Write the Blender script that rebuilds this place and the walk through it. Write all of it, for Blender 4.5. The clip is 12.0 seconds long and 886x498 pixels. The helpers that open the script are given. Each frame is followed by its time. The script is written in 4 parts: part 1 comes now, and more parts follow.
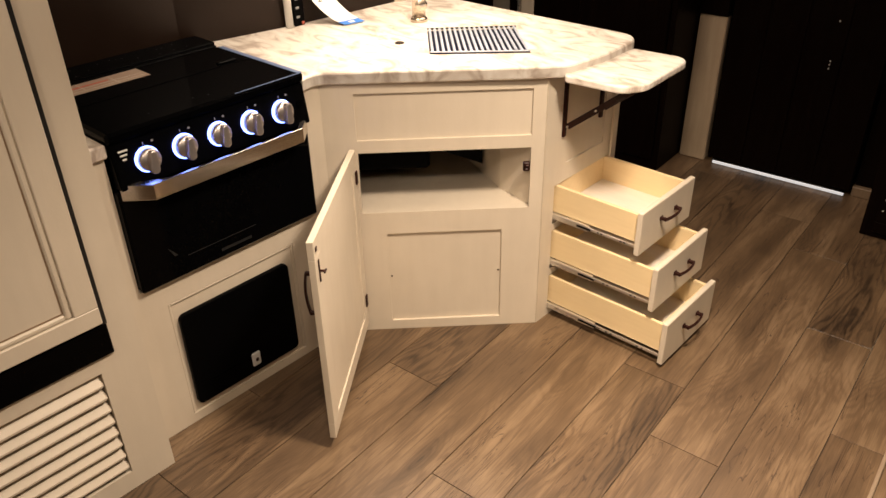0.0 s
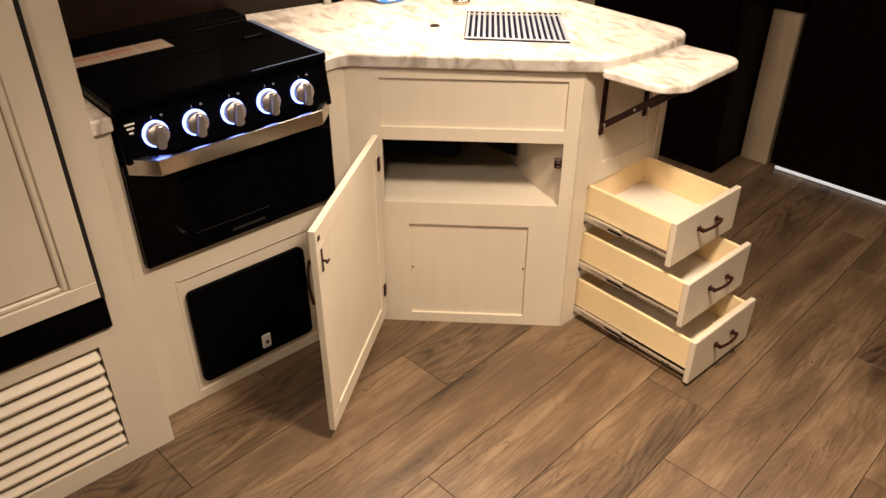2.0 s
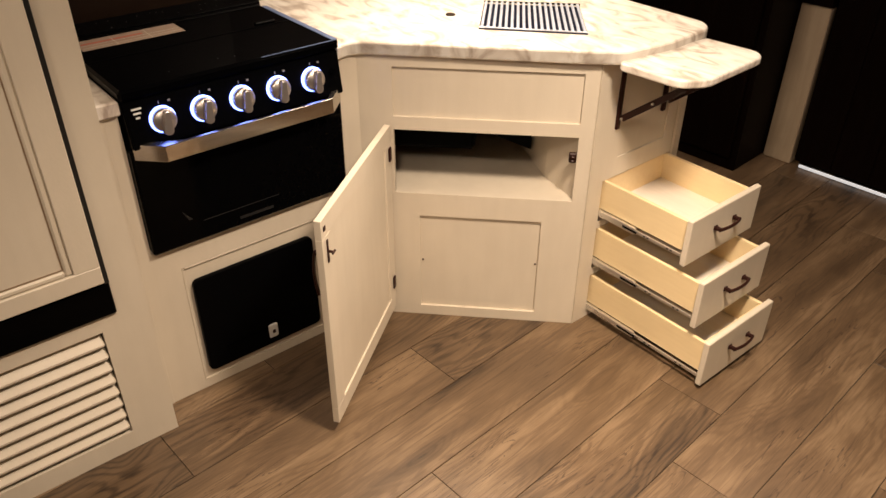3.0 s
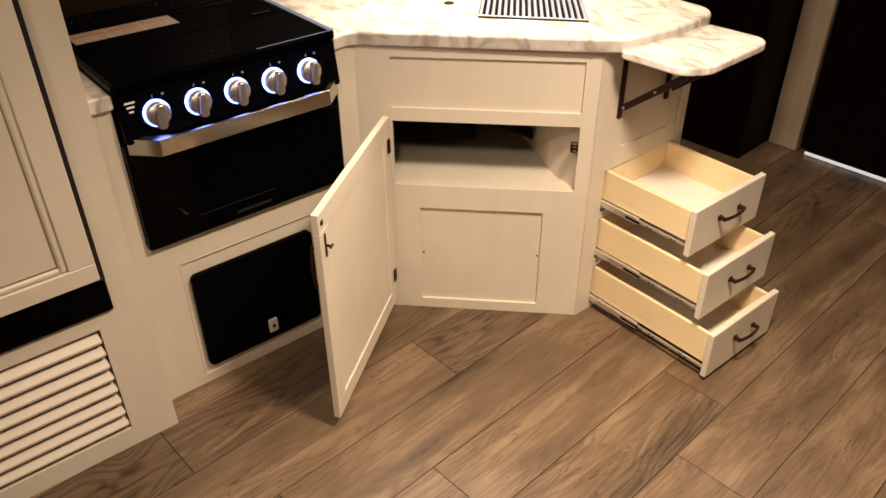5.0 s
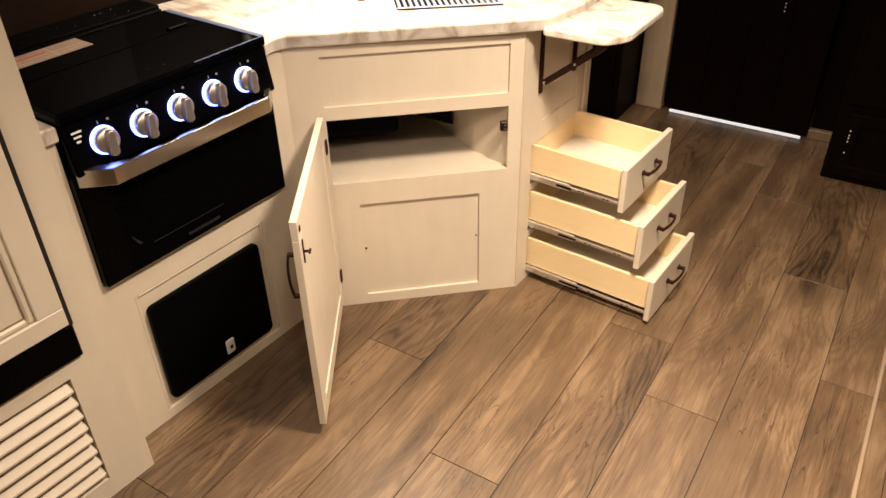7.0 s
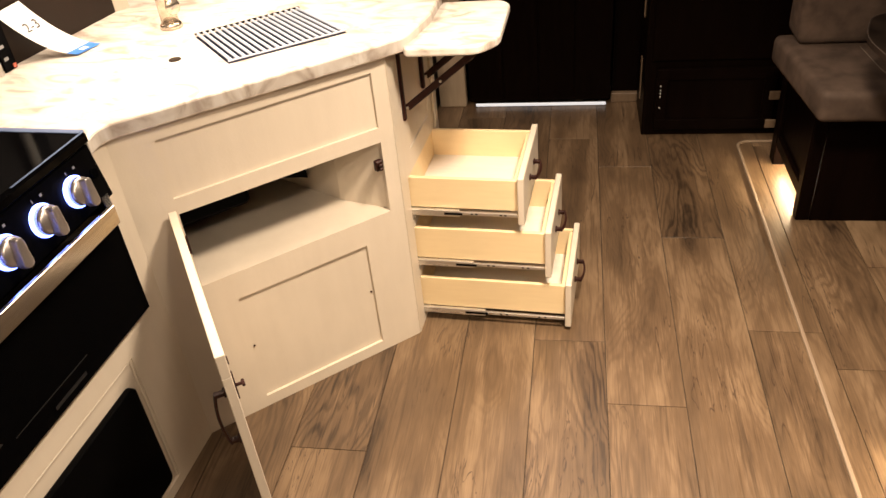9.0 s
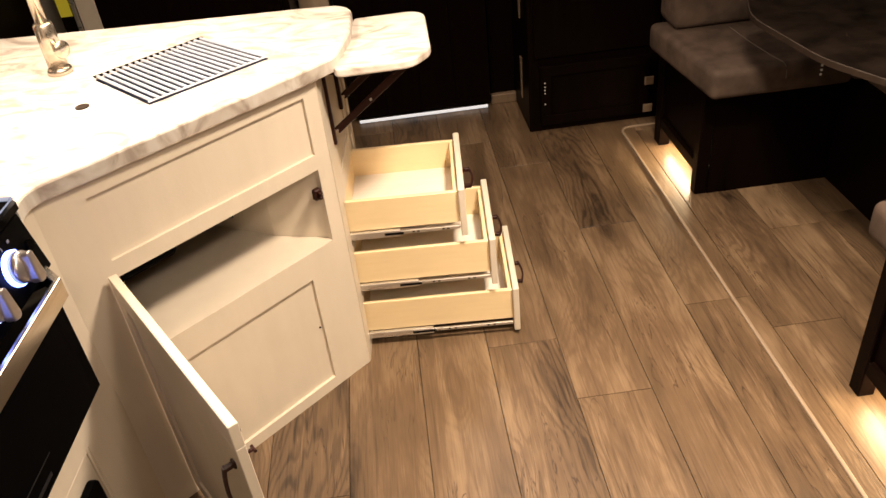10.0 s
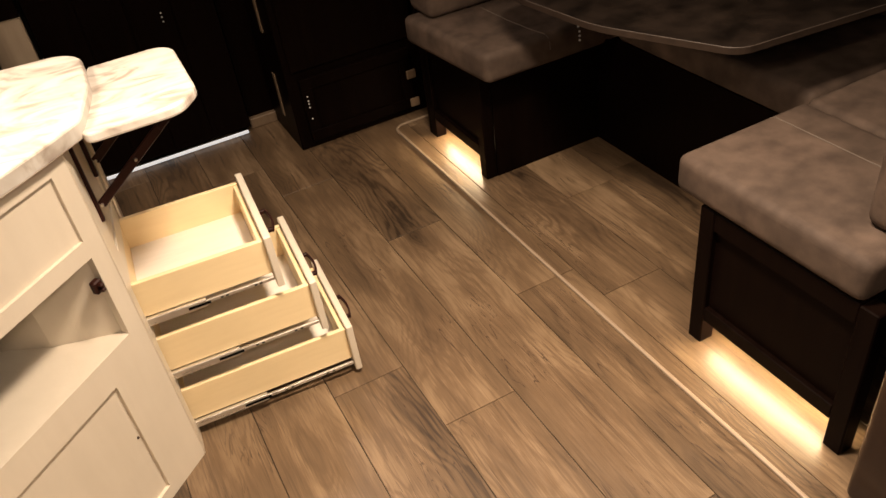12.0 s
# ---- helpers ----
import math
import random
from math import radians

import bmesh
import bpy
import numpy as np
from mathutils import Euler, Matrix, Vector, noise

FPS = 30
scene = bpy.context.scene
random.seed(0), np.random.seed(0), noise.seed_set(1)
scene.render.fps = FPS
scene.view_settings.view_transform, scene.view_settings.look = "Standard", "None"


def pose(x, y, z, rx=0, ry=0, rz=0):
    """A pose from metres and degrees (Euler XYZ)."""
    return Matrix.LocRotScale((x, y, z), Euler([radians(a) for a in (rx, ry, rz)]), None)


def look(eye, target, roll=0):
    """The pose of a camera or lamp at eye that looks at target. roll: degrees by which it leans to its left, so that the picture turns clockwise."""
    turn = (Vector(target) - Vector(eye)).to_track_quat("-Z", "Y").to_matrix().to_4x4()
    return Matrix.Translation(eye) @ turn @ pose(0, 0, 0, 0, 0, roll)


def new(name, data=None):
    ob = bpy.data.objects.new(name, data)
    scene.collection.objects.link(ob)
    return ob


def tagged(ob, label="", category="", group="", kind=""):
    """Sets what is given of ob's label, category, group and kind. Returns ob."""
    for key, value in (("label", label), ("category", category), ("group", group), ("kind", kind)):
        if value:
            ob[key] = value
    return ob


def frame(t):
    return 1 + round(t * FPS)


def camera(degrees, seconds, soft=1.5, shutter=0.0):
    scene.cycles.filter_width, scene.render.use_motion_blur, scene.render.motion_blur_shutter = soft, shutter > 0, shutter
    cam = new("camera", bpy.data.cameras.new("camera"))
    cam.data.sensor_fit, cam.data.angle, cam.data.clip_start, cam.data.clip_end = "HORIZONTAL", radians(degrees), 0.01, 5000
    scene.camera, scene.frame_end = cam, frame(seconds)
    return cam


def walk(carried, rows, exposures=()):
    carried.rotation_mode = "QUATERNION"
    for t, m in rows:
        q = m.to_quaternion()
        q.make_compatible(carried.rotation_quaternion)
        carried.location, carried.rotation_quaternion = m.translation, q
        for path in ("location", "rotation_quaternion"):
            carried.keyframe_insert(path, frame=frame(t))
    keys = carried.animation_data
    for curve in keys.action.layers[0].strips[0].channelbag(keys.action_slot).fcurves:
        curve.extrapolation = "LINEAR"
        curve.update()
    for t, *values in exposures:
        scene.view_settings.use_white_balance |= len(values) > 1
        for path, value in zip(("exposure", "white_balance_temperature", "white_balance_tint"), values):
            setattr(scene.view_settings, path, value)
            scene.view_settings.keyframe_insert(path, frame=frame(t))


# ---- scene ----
# camera: one lens, carried through the aisle
cam = camera(59.436, 12.0, soft=1.5)
EXPOSURES = [(0.0, -0.08), (3.0, -0.09), (5.0, -0.08), (5.5, 0.04), (6.5, 0.18), (9.0, 0.24), (10.5, 0.16), (12.0, 0.04)]
PATH = [
    (0.0, (0.0754, -0.0893, 1.6417), (-0.9935, 1.2440, 0.6026), -1.18),
    (0.5, (0.0971, -0.0312, 1.6394), (-1.0294, 1.2383, 0.5814), -0.98),
    (1.0, (0.1052, 0.0172, 1.6381), (-1.0477, 1.2526, 0.5683), -0.74),
    (1.5, (0.1248, 0.0632, 1.6348), (-1.0554, 1.2688, 0.5607), -0.63),
    (2.0, (0.1155, 0.0884, 1.6322), (-1.0660, 1.2825, 0.5467), -0.06),
    (2.5, (0.1198, 0.1169, 1.6233), (-1.0830, 1.2797, 0.5273), 0.12),
    (3.0, (0.1147, 0.1333, 1.6170), (-1.0955, 1.2808, 0.5130), 0.32),
    (5.0, (0.1045, 0.1621, 1.6092), (-1.1041, 1.2892, 0.4828), -0.47),
    (5.5, (0.1078, 0.1444, 1.6038), (-1.0654, 1.3126, 0.4817), -0.96),
    (6.0, (0.0694, 0.0977, 1.6097), (-1.0582, 1.3108, 0.4886), -0.52),
    (6.5, (-0.0092, 0.0103, 1.6151), (-1.0466, 1.2966, 0.4886), -0.39),
    (7.0, (-0.1130, -0.0844, 1.6131), (-1.0026, 1.3018, 0.4786), -1.30),
    (7.2, (-0.1666, -0.1101, 1.6134), (-1.0025, 1.3291, 0.5042), -2.04),
    (8.8, (-0.5524, 0.0282, 1.5724), (-0.9477, 1.6424, 0.4598), -5.91),
    (9.0, (-0.5863, 0.0531, 1.5655), (-0.9175, 1.6635, 0.4268), -5.84),
    (9.5, (-0.7229, 0.0744, 1.5705), (-0.8417, 1.7004, 0.4119), -5.59),
    (10.0, (-0.8629, 0.1038, 1.5657), (-0.7992, 1.7420, 0.4203), -6.44),
    (10.5, (-0.9025, 0.1526, 1.5525), (-0.7073, 1.7785, 0.4043), -7.17),
    (11.0, (-0.9175, 0.2394, 1.5536), (-0.5467, 1.8240, 0.3910), -7.22),
    (11.5, (-0.9321, 0.2956, 1.5434), (-0.4576, 1.8458, 0.3721), -8.47),
    (12.0, (-0.9374, 0.3447, 1.5294), (-0.3175, 1.8141, 0.3225), -8.46),
]
walk(cam, [(t, look(eye, target, roll)) for t, eye, target, roll in PATH], EXPOSURES)

# ---- world and light ----
world = bpy.data.worlds.new("night_interior")
world.use_nodes = True
world.node_tree.nodes["Background"].inputs[0].default_value = (0.9, 0.75, 0.6, 1)
world.node_tree.nodes["Background"].inputs[1].default_value = 0.004
scene.world = world
WARM = (1.0, 0.795, 0.600)


def area_lamp(name, at, target, size_x, size_y, watts, colour=WARM, beam=180):
    data = bpy.data.lights.new(name, "AREA")
    data.shape, data.size, data.size_y, data.energy, data.color = "RECTANGLE", size_x, size_y, watts, colour
    data.spread = radians(beam)
    ob = new(name, data)
    ob.matrix_world = look(at, target)
    return ob


# unseen ceiling lamps over the aisle, plus an added lamp above the counter
area_lamp("ceiling_lamp_aisle", (-0.33, 1.26, 1.985), (-0.33, 1.26, 0), 0.24, 0.24, 33.5, beam=115)
area_lamp("ceiling_lamp_middle", (-0.32, 0.30, 1.985), (-0.32, 0.30, 0), 0.20, 0.20, 13.5)
area_lamp("ceiling_lamp_front", (-0.95, -0.22, 1.985), (-0.95, -0.22, 0), 0.20, 0.20, 6)
# added fill for the dim rear end, its place assumed
area_lamp("rear_fill_lamp", (-0.65, 2.9, 1.985), (-0.65, 2.9, 0), 0.20, 0.20, 6.5, (1.0, 0.79, 0.64))
area_lamp("counter_lamp", (-1.50, 1.80, 1.50), (-1.50, 1.80, 0), 0.35, 0.9, 16)


# ---- materials ----
def shader(name, base, rough=0.5, metal=0.0, second=None, grain=(40, 40, 40), mix=0.5, bump=0.0, bump_scale=200.0,
           stain=0.0, coat=0.0, spec=0.5, emit=None, strength=0.0):
    """A Principled material: two tones mixed by fine stretched noise, broad stains, and a fine relief."""
    m = bpy.data.materials.new(name)
    m.use_nodes = True
    nt = m.node_tree
    b = nt.nodes["Principled BSDF"]
    L = nt.links.new
    b.inputs["Roughness"].default_value = rough
    b.inputs["Metallic"].default_value = metal
    b.inputs["Coat Weight"].default_value = coat
    b.inputs["Specular IOR Level"].default_value = spec
    b.inputs["Base Color"].default_value = (*base, 1)
    co = nt.nodes.new("ShaderNodeTexCoord")
    if second:
        mp = nt.nodes.new("ShaderNodeMapping")
        mp.inputs["Scale"].default_value = grain
        L(co.outputs["Object"], mp.inputs[0])
        n1 = nt.nodes.new("ShaderNodeTexNoise")
        n1.inputs["Scale"].default_value, n1.inputs["Detail"].default_value = 1.0, 6
        L(mp.outputs[0], n1.inputs["Vector"])
        ramp = nt.nodes.new("ShaderNodeMapRange")
        ramp.inputs[1].default_value, ramp.inputs[2].default_value = 0.5 - mix / 2, 0.5 + mix / 2
        L(n1.outputs[0], ramp.inputs[0])
        cm = nt.nodes.new("ShaderNodeMix")
        cm.data_type = "RGBA"
        cm.inputs[6].default_value, cm.inputs[7].default_value = (*base, 1), (*second, 1)
        L(ramp.outputs[0], cm.inputs[0])
        out = cm.outputs[2]
        if stain:
            n2 = nt.nodes.new("ShaderNodeTexNoise")
            n2.inputs["Scale"].default_value, n2.inputs["Detail"].default_value = 5.0, 4
            L(co.outputs["Object"], n2.inputs["Vector"])
            mr = nt.nodes.new("ShaderNodeMapRange")
            mr.inputs[1].default_value, mr.inputs[2].default_value = 0.35, 0.7
            mr.inputs[3].default_value, mr.inputs[4].default_value = 1.0 - stain, 1.0 + stain * 0.3
            L(n2.outputs[0], mr.inputs[0])
            sc = nt.nodes.new("ShaderNodeVectorMath")
            sc.operation = "SCALE"
            L(out, sc.inputs[0])
            L(mr.outputs[0], sc.inputs[3])
            out = sc.outputs[0]
        L(out, b.inputs["Base Color"])
        rr = nt.nodes.new("ShaderNodeMapRange")
        rr.inputs[3].default_value, rr.inputs[4].default_value = rough * 0.85, min(1, rough * 1.15)
        L(n1.outputs[0], rr.inputs[0])
        L(rr.outputs[0], b.inputs["Roughness"])
    if bump:
        n3 = nt.nodes.new("ShaderNodeTexNoise")
        n3.inputs["Scale"].default_value, n3.inputs["Detail"].default_value = bump_scale, 3
        L(co.outputs["Object"], n3.inputs["Vector"])
        bp = nt.nodes.new("ShaderNodeBump")
        bp.inputs["Strength"].default_value, bp.inputs["Distance"].default_value = bump, 0.002
        L(n3.outputs[0], bp.inputs["Height"])
        L(bp.outputs[0], b.inputs["Normal"])
    if emit:
        b.inputs["Emission Color"].default_value = (*emit, 1)
        b.inputs["Emission Strength"].default_value = strength
    return m


def plank_material():
    """Printed oak vinyl: long grain, cathedral figure, dark cracks and knots, a shade of its own for each plank."""
    m = bpy.data.materials.new("vinyl_plank")
    m.use_nodes = True
    nt = m.node_tree
    b = nt.nodes["Principled BSDF"]
    L = nt.links.new
    N = nt.nodes.new
    co, info = N("ShaderNodeTexCoord"), N("ShaderNodeObjectInfo")
    off = N("ShaderNodeVectorMath")
    off.operation = "MULTIPLY_ADD"
    comb = N("ShaderNodeCombineXYZ")
    for i in range(3):
        L(info.outputs["Random"], comb.inputs[i])
    off.inputs[1].default_value = (37, 53, 11)
    L(comb.outputs[0], off.inputs[0])
    L(co.outputs["Object"], off.inputs[2])

    def noise_at(scale, detail, size=1.0, distortion=0.0, rough=0.55):
        mp = N("ShaderNodeMapping")
        mp.inputs["Scale"].default_value = scale
        L(off.outputs[0], mp.inputs[0])
        n = N("ShaderNodeTexNoise")
        n.inputs["Scale"].default_value, n.inputs["Detail"].default_value = size, detail
        n.inputs["Distortion"].default_value, n.inputs["Roughness"].default_value = distortion, rough
        L(mp.outputs[0], n.inputs["Vector"])
        return n

    def span(socket, a, c, lo, hi):
        r = N("ShaderNodeMapRange")
        for i, v in enumerate((a, c, lo, hi)):
            r.inputs[i + 1].default_value = v
        L(socket, r.inputs[0])
        return r.outputs[0]

    def math_node(op, a, c):
        n = N("ShaderNodeMath")
        n.operation = op
        for i, v in enumerate((a, c)):
            if isinstance(v, (int, float)):
                n.inputs[i].default_value = v
            else:
                L(v, n.inputs[i])
        return n.outputs[0]

    # cathedral figure: nested arches along the plank, bent and broken by noise
    sep = N("ShaderNodeSeparateXYZ")
    L(co.outputs["Object"], sep.inputs[0])
    sway = noise_at((1.1, 1.3, 1.1), 2.0, 1.0, 0.3).outputs[0]
    cx = math_node("ADD", sep.outputs[0], span(sway, 0.25, 0.75, -0.09, 0.09))
    arch = math_node("MULTIPLY", math_node("MULTIPLY", cx, cx), 330.0)
    arch = math_node("ADD", arch, math_node("MULTIPLY", sep.outputs[1], span(info.outputs["Random"], 0, 1, 2.2, 4.2)))
    arch = math_node("ADD", arch, math_node("MULTIPLY", noise_at((13, 1.9, 13), 3, 1.0, 0.4).outputs[0], 5.5))
    bands = math_node("SINE", math_node("MULTIPLY", arch, 6.0), 0.0)
    figure = span(bands, -0.1, 1.0, 0, -1)
    fine = noise_at((300, 11, 300), 5, 1.0, 0.4).outputs[0]
    broad = noise_at((10.0, 1.3, 10.0), 3.5, 1.0, 0.9, 0.55).outputs[0]
    patch = noise_at((8.0, 2.2, 8.0), 4).outputs[0]
    tone = math_node("ADD", math_node("MULTIPLY", span(broad, 0.30, 0.70, 0.15, 1), 0.21), math_node("MULTIPLY", span(fine, 0.3, 0.7, 0.2, 1), 0.12))
    tone = math_node("ADD", tone, span(patch, 0.32, 0.68, 0.15, 0.36))
    figure_mask = math_node("MULTIPLY", span(noise_at((4, 1.0, 4), 2).outputs[0], 0.36, 0.58, 0.15, 1.0), span(info.outputs["Random"], 0.45, 0.80, 0.055, 0.16))
    tone = math_node("ADD", tone, math_node("MULTIPLY", figure, figure_mask))
    # thin dark strokes along the grain
    stroke = noise_at((120, 3.2, 120), 3, 1.0, 0.5).outputs[0]
    some = span(noise_at((6, 1.5, 6), 2).outputs[0], 0.40, 0.62, 0.25, 1.0)
    tone = math_node("ADD", tone, math_node("MULTIPLY", span(stroke, 0.54, 0.68, 0, -0.15), some))
    # knots: sparse dark smudges with rings round them
    warp = noise_at((7, 2.5, 7), 2)
    bend = N("ShaderNodeVectorMath")
    bend.operation = "MULTIPLY_ADD"
    L(warp.outputs["Color"], bend.inputs[0])
    bend.inputs[1].default_value = (0.10, 0.34, 0.02)
    L(off.outputs[0], bend.inputs[2])
    stretch = N("ShaderNodeMapping")
    stretch.inputs["Scale"].default_value = (8.5, 1.9, 8.5)
    L(bend.outputs[0], stretch.inputs[0])
    cell = N("ShaderNodeTexVoronoi")
    cell.inputs["Scale"].default_value = 1.0
    L(stretch.outputs[0], cell.inputs["Vector"])
    chosen = N("ShaderNodeSeparateColor")
    L(cell.outputs["Color"], chosen.inputs[0])
    has = span(chosen.outputs[0], 0.50, 0.70, 0, 1)
    smudge = math_node("MULTIPLY", span(cell.outputs["Distance"], 0.03, 0.30, -0.17, 0), has)
    rings = math_node("SINE", math_node("MULTIPLY", cell.outputs["Distance"], 75.0), 0.0)
    rings = math_node("MULTIPLY", math_node("MULTIPLY", span(rings, -0.3, 1.0, 0, -0.05), span(cell.outputs["Distance"], 0.15, 0.55, 1, 0)), has)
    tone = math_node("ADD", tone, math_node("ADD", smudge, rings))
    tone = math_node("ADD", tone, span(info.outputs["Random"], 0.35, 0.80, 0.045, -0.030))
    ramp = N("ShaderNodeValToRGB")
    e = ramp.color_ramp.elements
    e[0].position, e[0].color = 0.13, (0.030, 0.0185, 0.011, 1)
    e[1].position, e[1].color = 0.86, (0.415, 0.290, 0.175, 1)
    mid = e.new(0.45)
    mid.color = (0.134, 0.0845, 0.0470, 1)
    L(tone, ramp.inputs[0])
    # thin dark cracks along the grain
    crack = noise_at((26, 1.7, 26), 3, 1.0, 1.2)
    line = span(math_node("ABSOLUTE", math_node("SUBTRACT", crack.outputs[0], 0.5), 0), 0.002, 0.012, 1, 0)
    where = span(noise_at((5, 2.2, 5), 2).outputs[0], 0.47, 0.56, 0, 0.9)
    dark = N("ShaderNodeMix")
    dark.data_type = "RGBA"
    L(math_node("MULTIPLY", line, where), dark.inputs[0])
    L(ramp.outputs[0], dark.inputs[6])
    dark.inputs[7].default_value = (0.045, 0.026, 0.016, 1)
    L(dark.outputs[2], b.inputs["Base Color"])
    L(span(fine, 0.3, 0.7, 0.30, 0.46), b.inputs["Roughness"])
    bp = N("ShaderNodeBump")
    bp.inputs["Strength"].default_value, bp.inputs["Distance"].default_value = 0.25, 0.001
    L(fine, bp.inputs["Height"])
    L(bp.outputs[0], b.inputs["Normal"])
    return m


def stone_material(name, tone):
    """Pale laminate with soft beige and grey veins; tone below 1 gives a shaded copy."""
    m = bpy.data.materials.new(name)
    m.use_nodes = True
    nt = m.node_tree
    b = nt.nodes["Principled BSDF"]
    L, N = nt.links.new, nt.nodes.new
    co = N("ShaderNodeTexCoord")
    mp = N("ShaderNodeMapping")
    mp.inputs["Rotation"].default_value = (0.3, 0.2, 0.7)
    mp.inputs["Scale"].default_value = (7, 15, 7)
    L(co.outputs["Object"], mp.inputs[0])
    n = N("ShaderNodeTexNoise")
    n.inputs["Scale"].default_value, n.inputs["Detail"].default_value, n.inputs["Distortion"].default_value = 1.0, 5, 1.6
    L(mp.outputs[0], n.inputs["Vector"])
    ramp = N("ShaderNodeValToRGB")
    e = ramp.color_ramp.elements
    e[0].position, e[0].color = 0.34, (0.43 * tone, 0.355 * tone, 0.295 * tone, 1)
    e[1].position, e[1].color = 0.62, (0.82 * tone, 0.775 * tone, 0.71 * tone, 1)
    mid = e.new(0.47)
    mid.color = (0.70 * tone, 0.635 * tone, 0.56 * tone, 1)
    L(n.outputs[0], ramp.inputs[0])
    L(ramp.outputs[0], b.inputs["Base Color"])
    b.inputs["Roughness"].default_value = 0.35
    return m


CREAM = shader("cream_paint", (0.72, 0.640, 0.525), 0.42, second=(0.665, 0.585, 0.474), grain=(30, 30, 4), mix=0.8, bump=0.12, bump_scale=160, stain=0.05)
BIRCH = shader("birch_ply", (0.90, 0.72, 0.44), 0.5, second=(0.82, 0.64, 0.37), grain=(8, 60, 60), mix=0.7, bump=0.1, stain=0.06)
PLYEDGE = shader("pale_drawer_bottom", (0.86, 0.80, 0.71), 0.5, second=(0.78, 0.70, 0.60), grain=(10, 60, 30), mix=0.7)
PALEWOOD = shader("pale_wood_print", (0.47, 0.37, 0.26), 0.5, second=(0.36, 0.275, 0.19), grain=(60, 60, 5), mix=0.7, stain=0.1)
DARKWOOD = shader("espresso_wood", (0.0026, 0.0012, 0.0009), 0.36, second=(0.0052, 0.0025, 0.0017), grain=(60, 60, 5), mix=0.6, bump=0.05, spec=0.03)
BACKSPLASH = shader("dark_brown_panel", (0.0105, 0.0052, 0.003), 0.35, second=(0.015, 0.0076, 0.0045), grain=(12, 12, 6), mix=0.8, spec=0.25)
BLACKGLOSS = shader("black_glass", (0.0010, 0.0010, 0.0012), 0.09, second=(0.0014, 0.0014, 0.0017), grain=(60, 60, 60), mix=0.6, spec=0.035)
BLACKSATIN = shader("black_enamel", (0.0012, 0.0012, 0.0014), 0.32, second=(0.0020, 0.0020, 0.0023), grain=(90, 90, 90), mix=0.6, bump=0.05, bump_scale=500, spec=0.03)
STEEL = shader("brushed_steel", (0.66, 0.61, 0.55), 0.24, 1.0, second=(0.50, 0.46, 0.41), grain=(120, 4, 120), mix=0.8)
ZINC = shader("zinc_rail", (0.74, 0.71, 0.66), 0.28, 0.85, second=(0.69, 0.66, 0.61), grain=(6, 60, 60), mix=0.7)
RODSTEEL = shader("coated_rod_steel", (0.66, 0.71, 0.82), 0.42, 0.6, second=(0.58, 0.63, 0.74), grain=(40, 40, 40), mix=0.6)
SHEEN = shader("blue_sheen", (0.17, 0.23, 0.40), 0.35, 0.2, second=(0.12, 0.17, 0.31), grain=(40, 40, 40), mix=0.6)
BASIN = shader("slate_blue_basin", (0.045, 0.058, 0.115), 0.4, second=(0.060, 0.073, 0.135), grain=(40, 40, 40), mix=0.6)
CHROME = shader("chrome", (0.62, 0.53, 0.43), 0.22, 0.9)
SATIN = shader("satin_knob_metal", (0.52, 0.47, 0.45), 0.34, 0.85, second=(0.44, 0.40, 0.385), grain=(90, 90, 90), mix=0.6)
BRONZE = shader("oil_rubbed_bronze", (0.021, 0.0060, 0.0040), 0.42, 0.0, second=(0.032, 0.009, 0.006), grain=(90, 90, 90), mix=0.6, spec=0.2)
SUEDE = shader("taupe_suede", (0.110, 0.076, 0.057), 0.75, second=(0.058, 0.039, 0.029), grain=(16, 16, 16), mix=0.38, bump=0.35, bump_scale=420, stain=0.38, spec=0.25)
THREAD = shader("pale_thread", (0.135, 0.105, 0.083), 0.8, second=(0.10, 0.078, 0.06), grain=(300, 300, 300), mix=0.5)
TABLETOP = shader("dark_stone_laminate", (0.0045, 0.0031, 0.0024), 0.45, second=(0.017, 0.0115, 0.0085), grain=(14, 14, 14), mix=0.4, stain=0.3, spec=0.15)
EDGE = shader("table_edge_band", (0.030, 0.020, 0.015), 0.4, second=(0.018, 0.012, 0.009), grain=(30, 30, 30), mix=0.5, spec=0.15)
PAPER = shader("white_paper", (0.80, 0.79, 0.77), 0.7, second=(0.76, 0.75, 0.73), grain=(60, 60, 60), mix=0.5)
BLUE = shader("blue_print", (0.05, 0.20, 0.62), 0.6)
RED = shader("red_print", (0.5, 0.12, 0.08), 0.6)
ORANGE = shader("orange_print", (0.85, 0.27, 0.05), 0.6)
YELLOW = shader("yellow_label", (0.75, 0.70, 0.05), 0.6)
INK = shader("ink", (0.03, 0.03, 0.04), 0.7)
PRINT = shader("pale_print", (0.24, 0.24, 0.25), 0.5)
WHITEPLASTIC = shader("white_plastic", (0.72, 0.71, 0.68), 0.4)
WALLPAPER = shader("pale_wall", (0.52, 0.45, 0.36), 0.6, second=(0.47, 0.40, 0.32), grain=(40, 40, 20), mix=0.6, bump=0.1)
CEILING = shader("white_ceiling", (0.72, 0.70, 0.66), 0.7, second=(0.68, 0.66, 0.62), grain=(30, 30, 30), mix=0.6)
DULLWOOD = shader("dull_wood_edge", (0.21, 0.145, 0.09), 0.5, second=(0.15, 0.10, 0.062), grain=(60, 60, 8), mix=0.7)
TRIM = shader("floor_trim_vinyl", (0.31, 0.235, 0.165), 0.45, second=(0.28, 0.205, 0.14), grain=(60, 6, 60), mix=0.7)
PLANK = plank_material()
SUBFLOOR = shader("seam_shadow", (0.035, 0.024, 0.016), 0.8)
STONE = stone_material("marbled_laminate", 1.0)
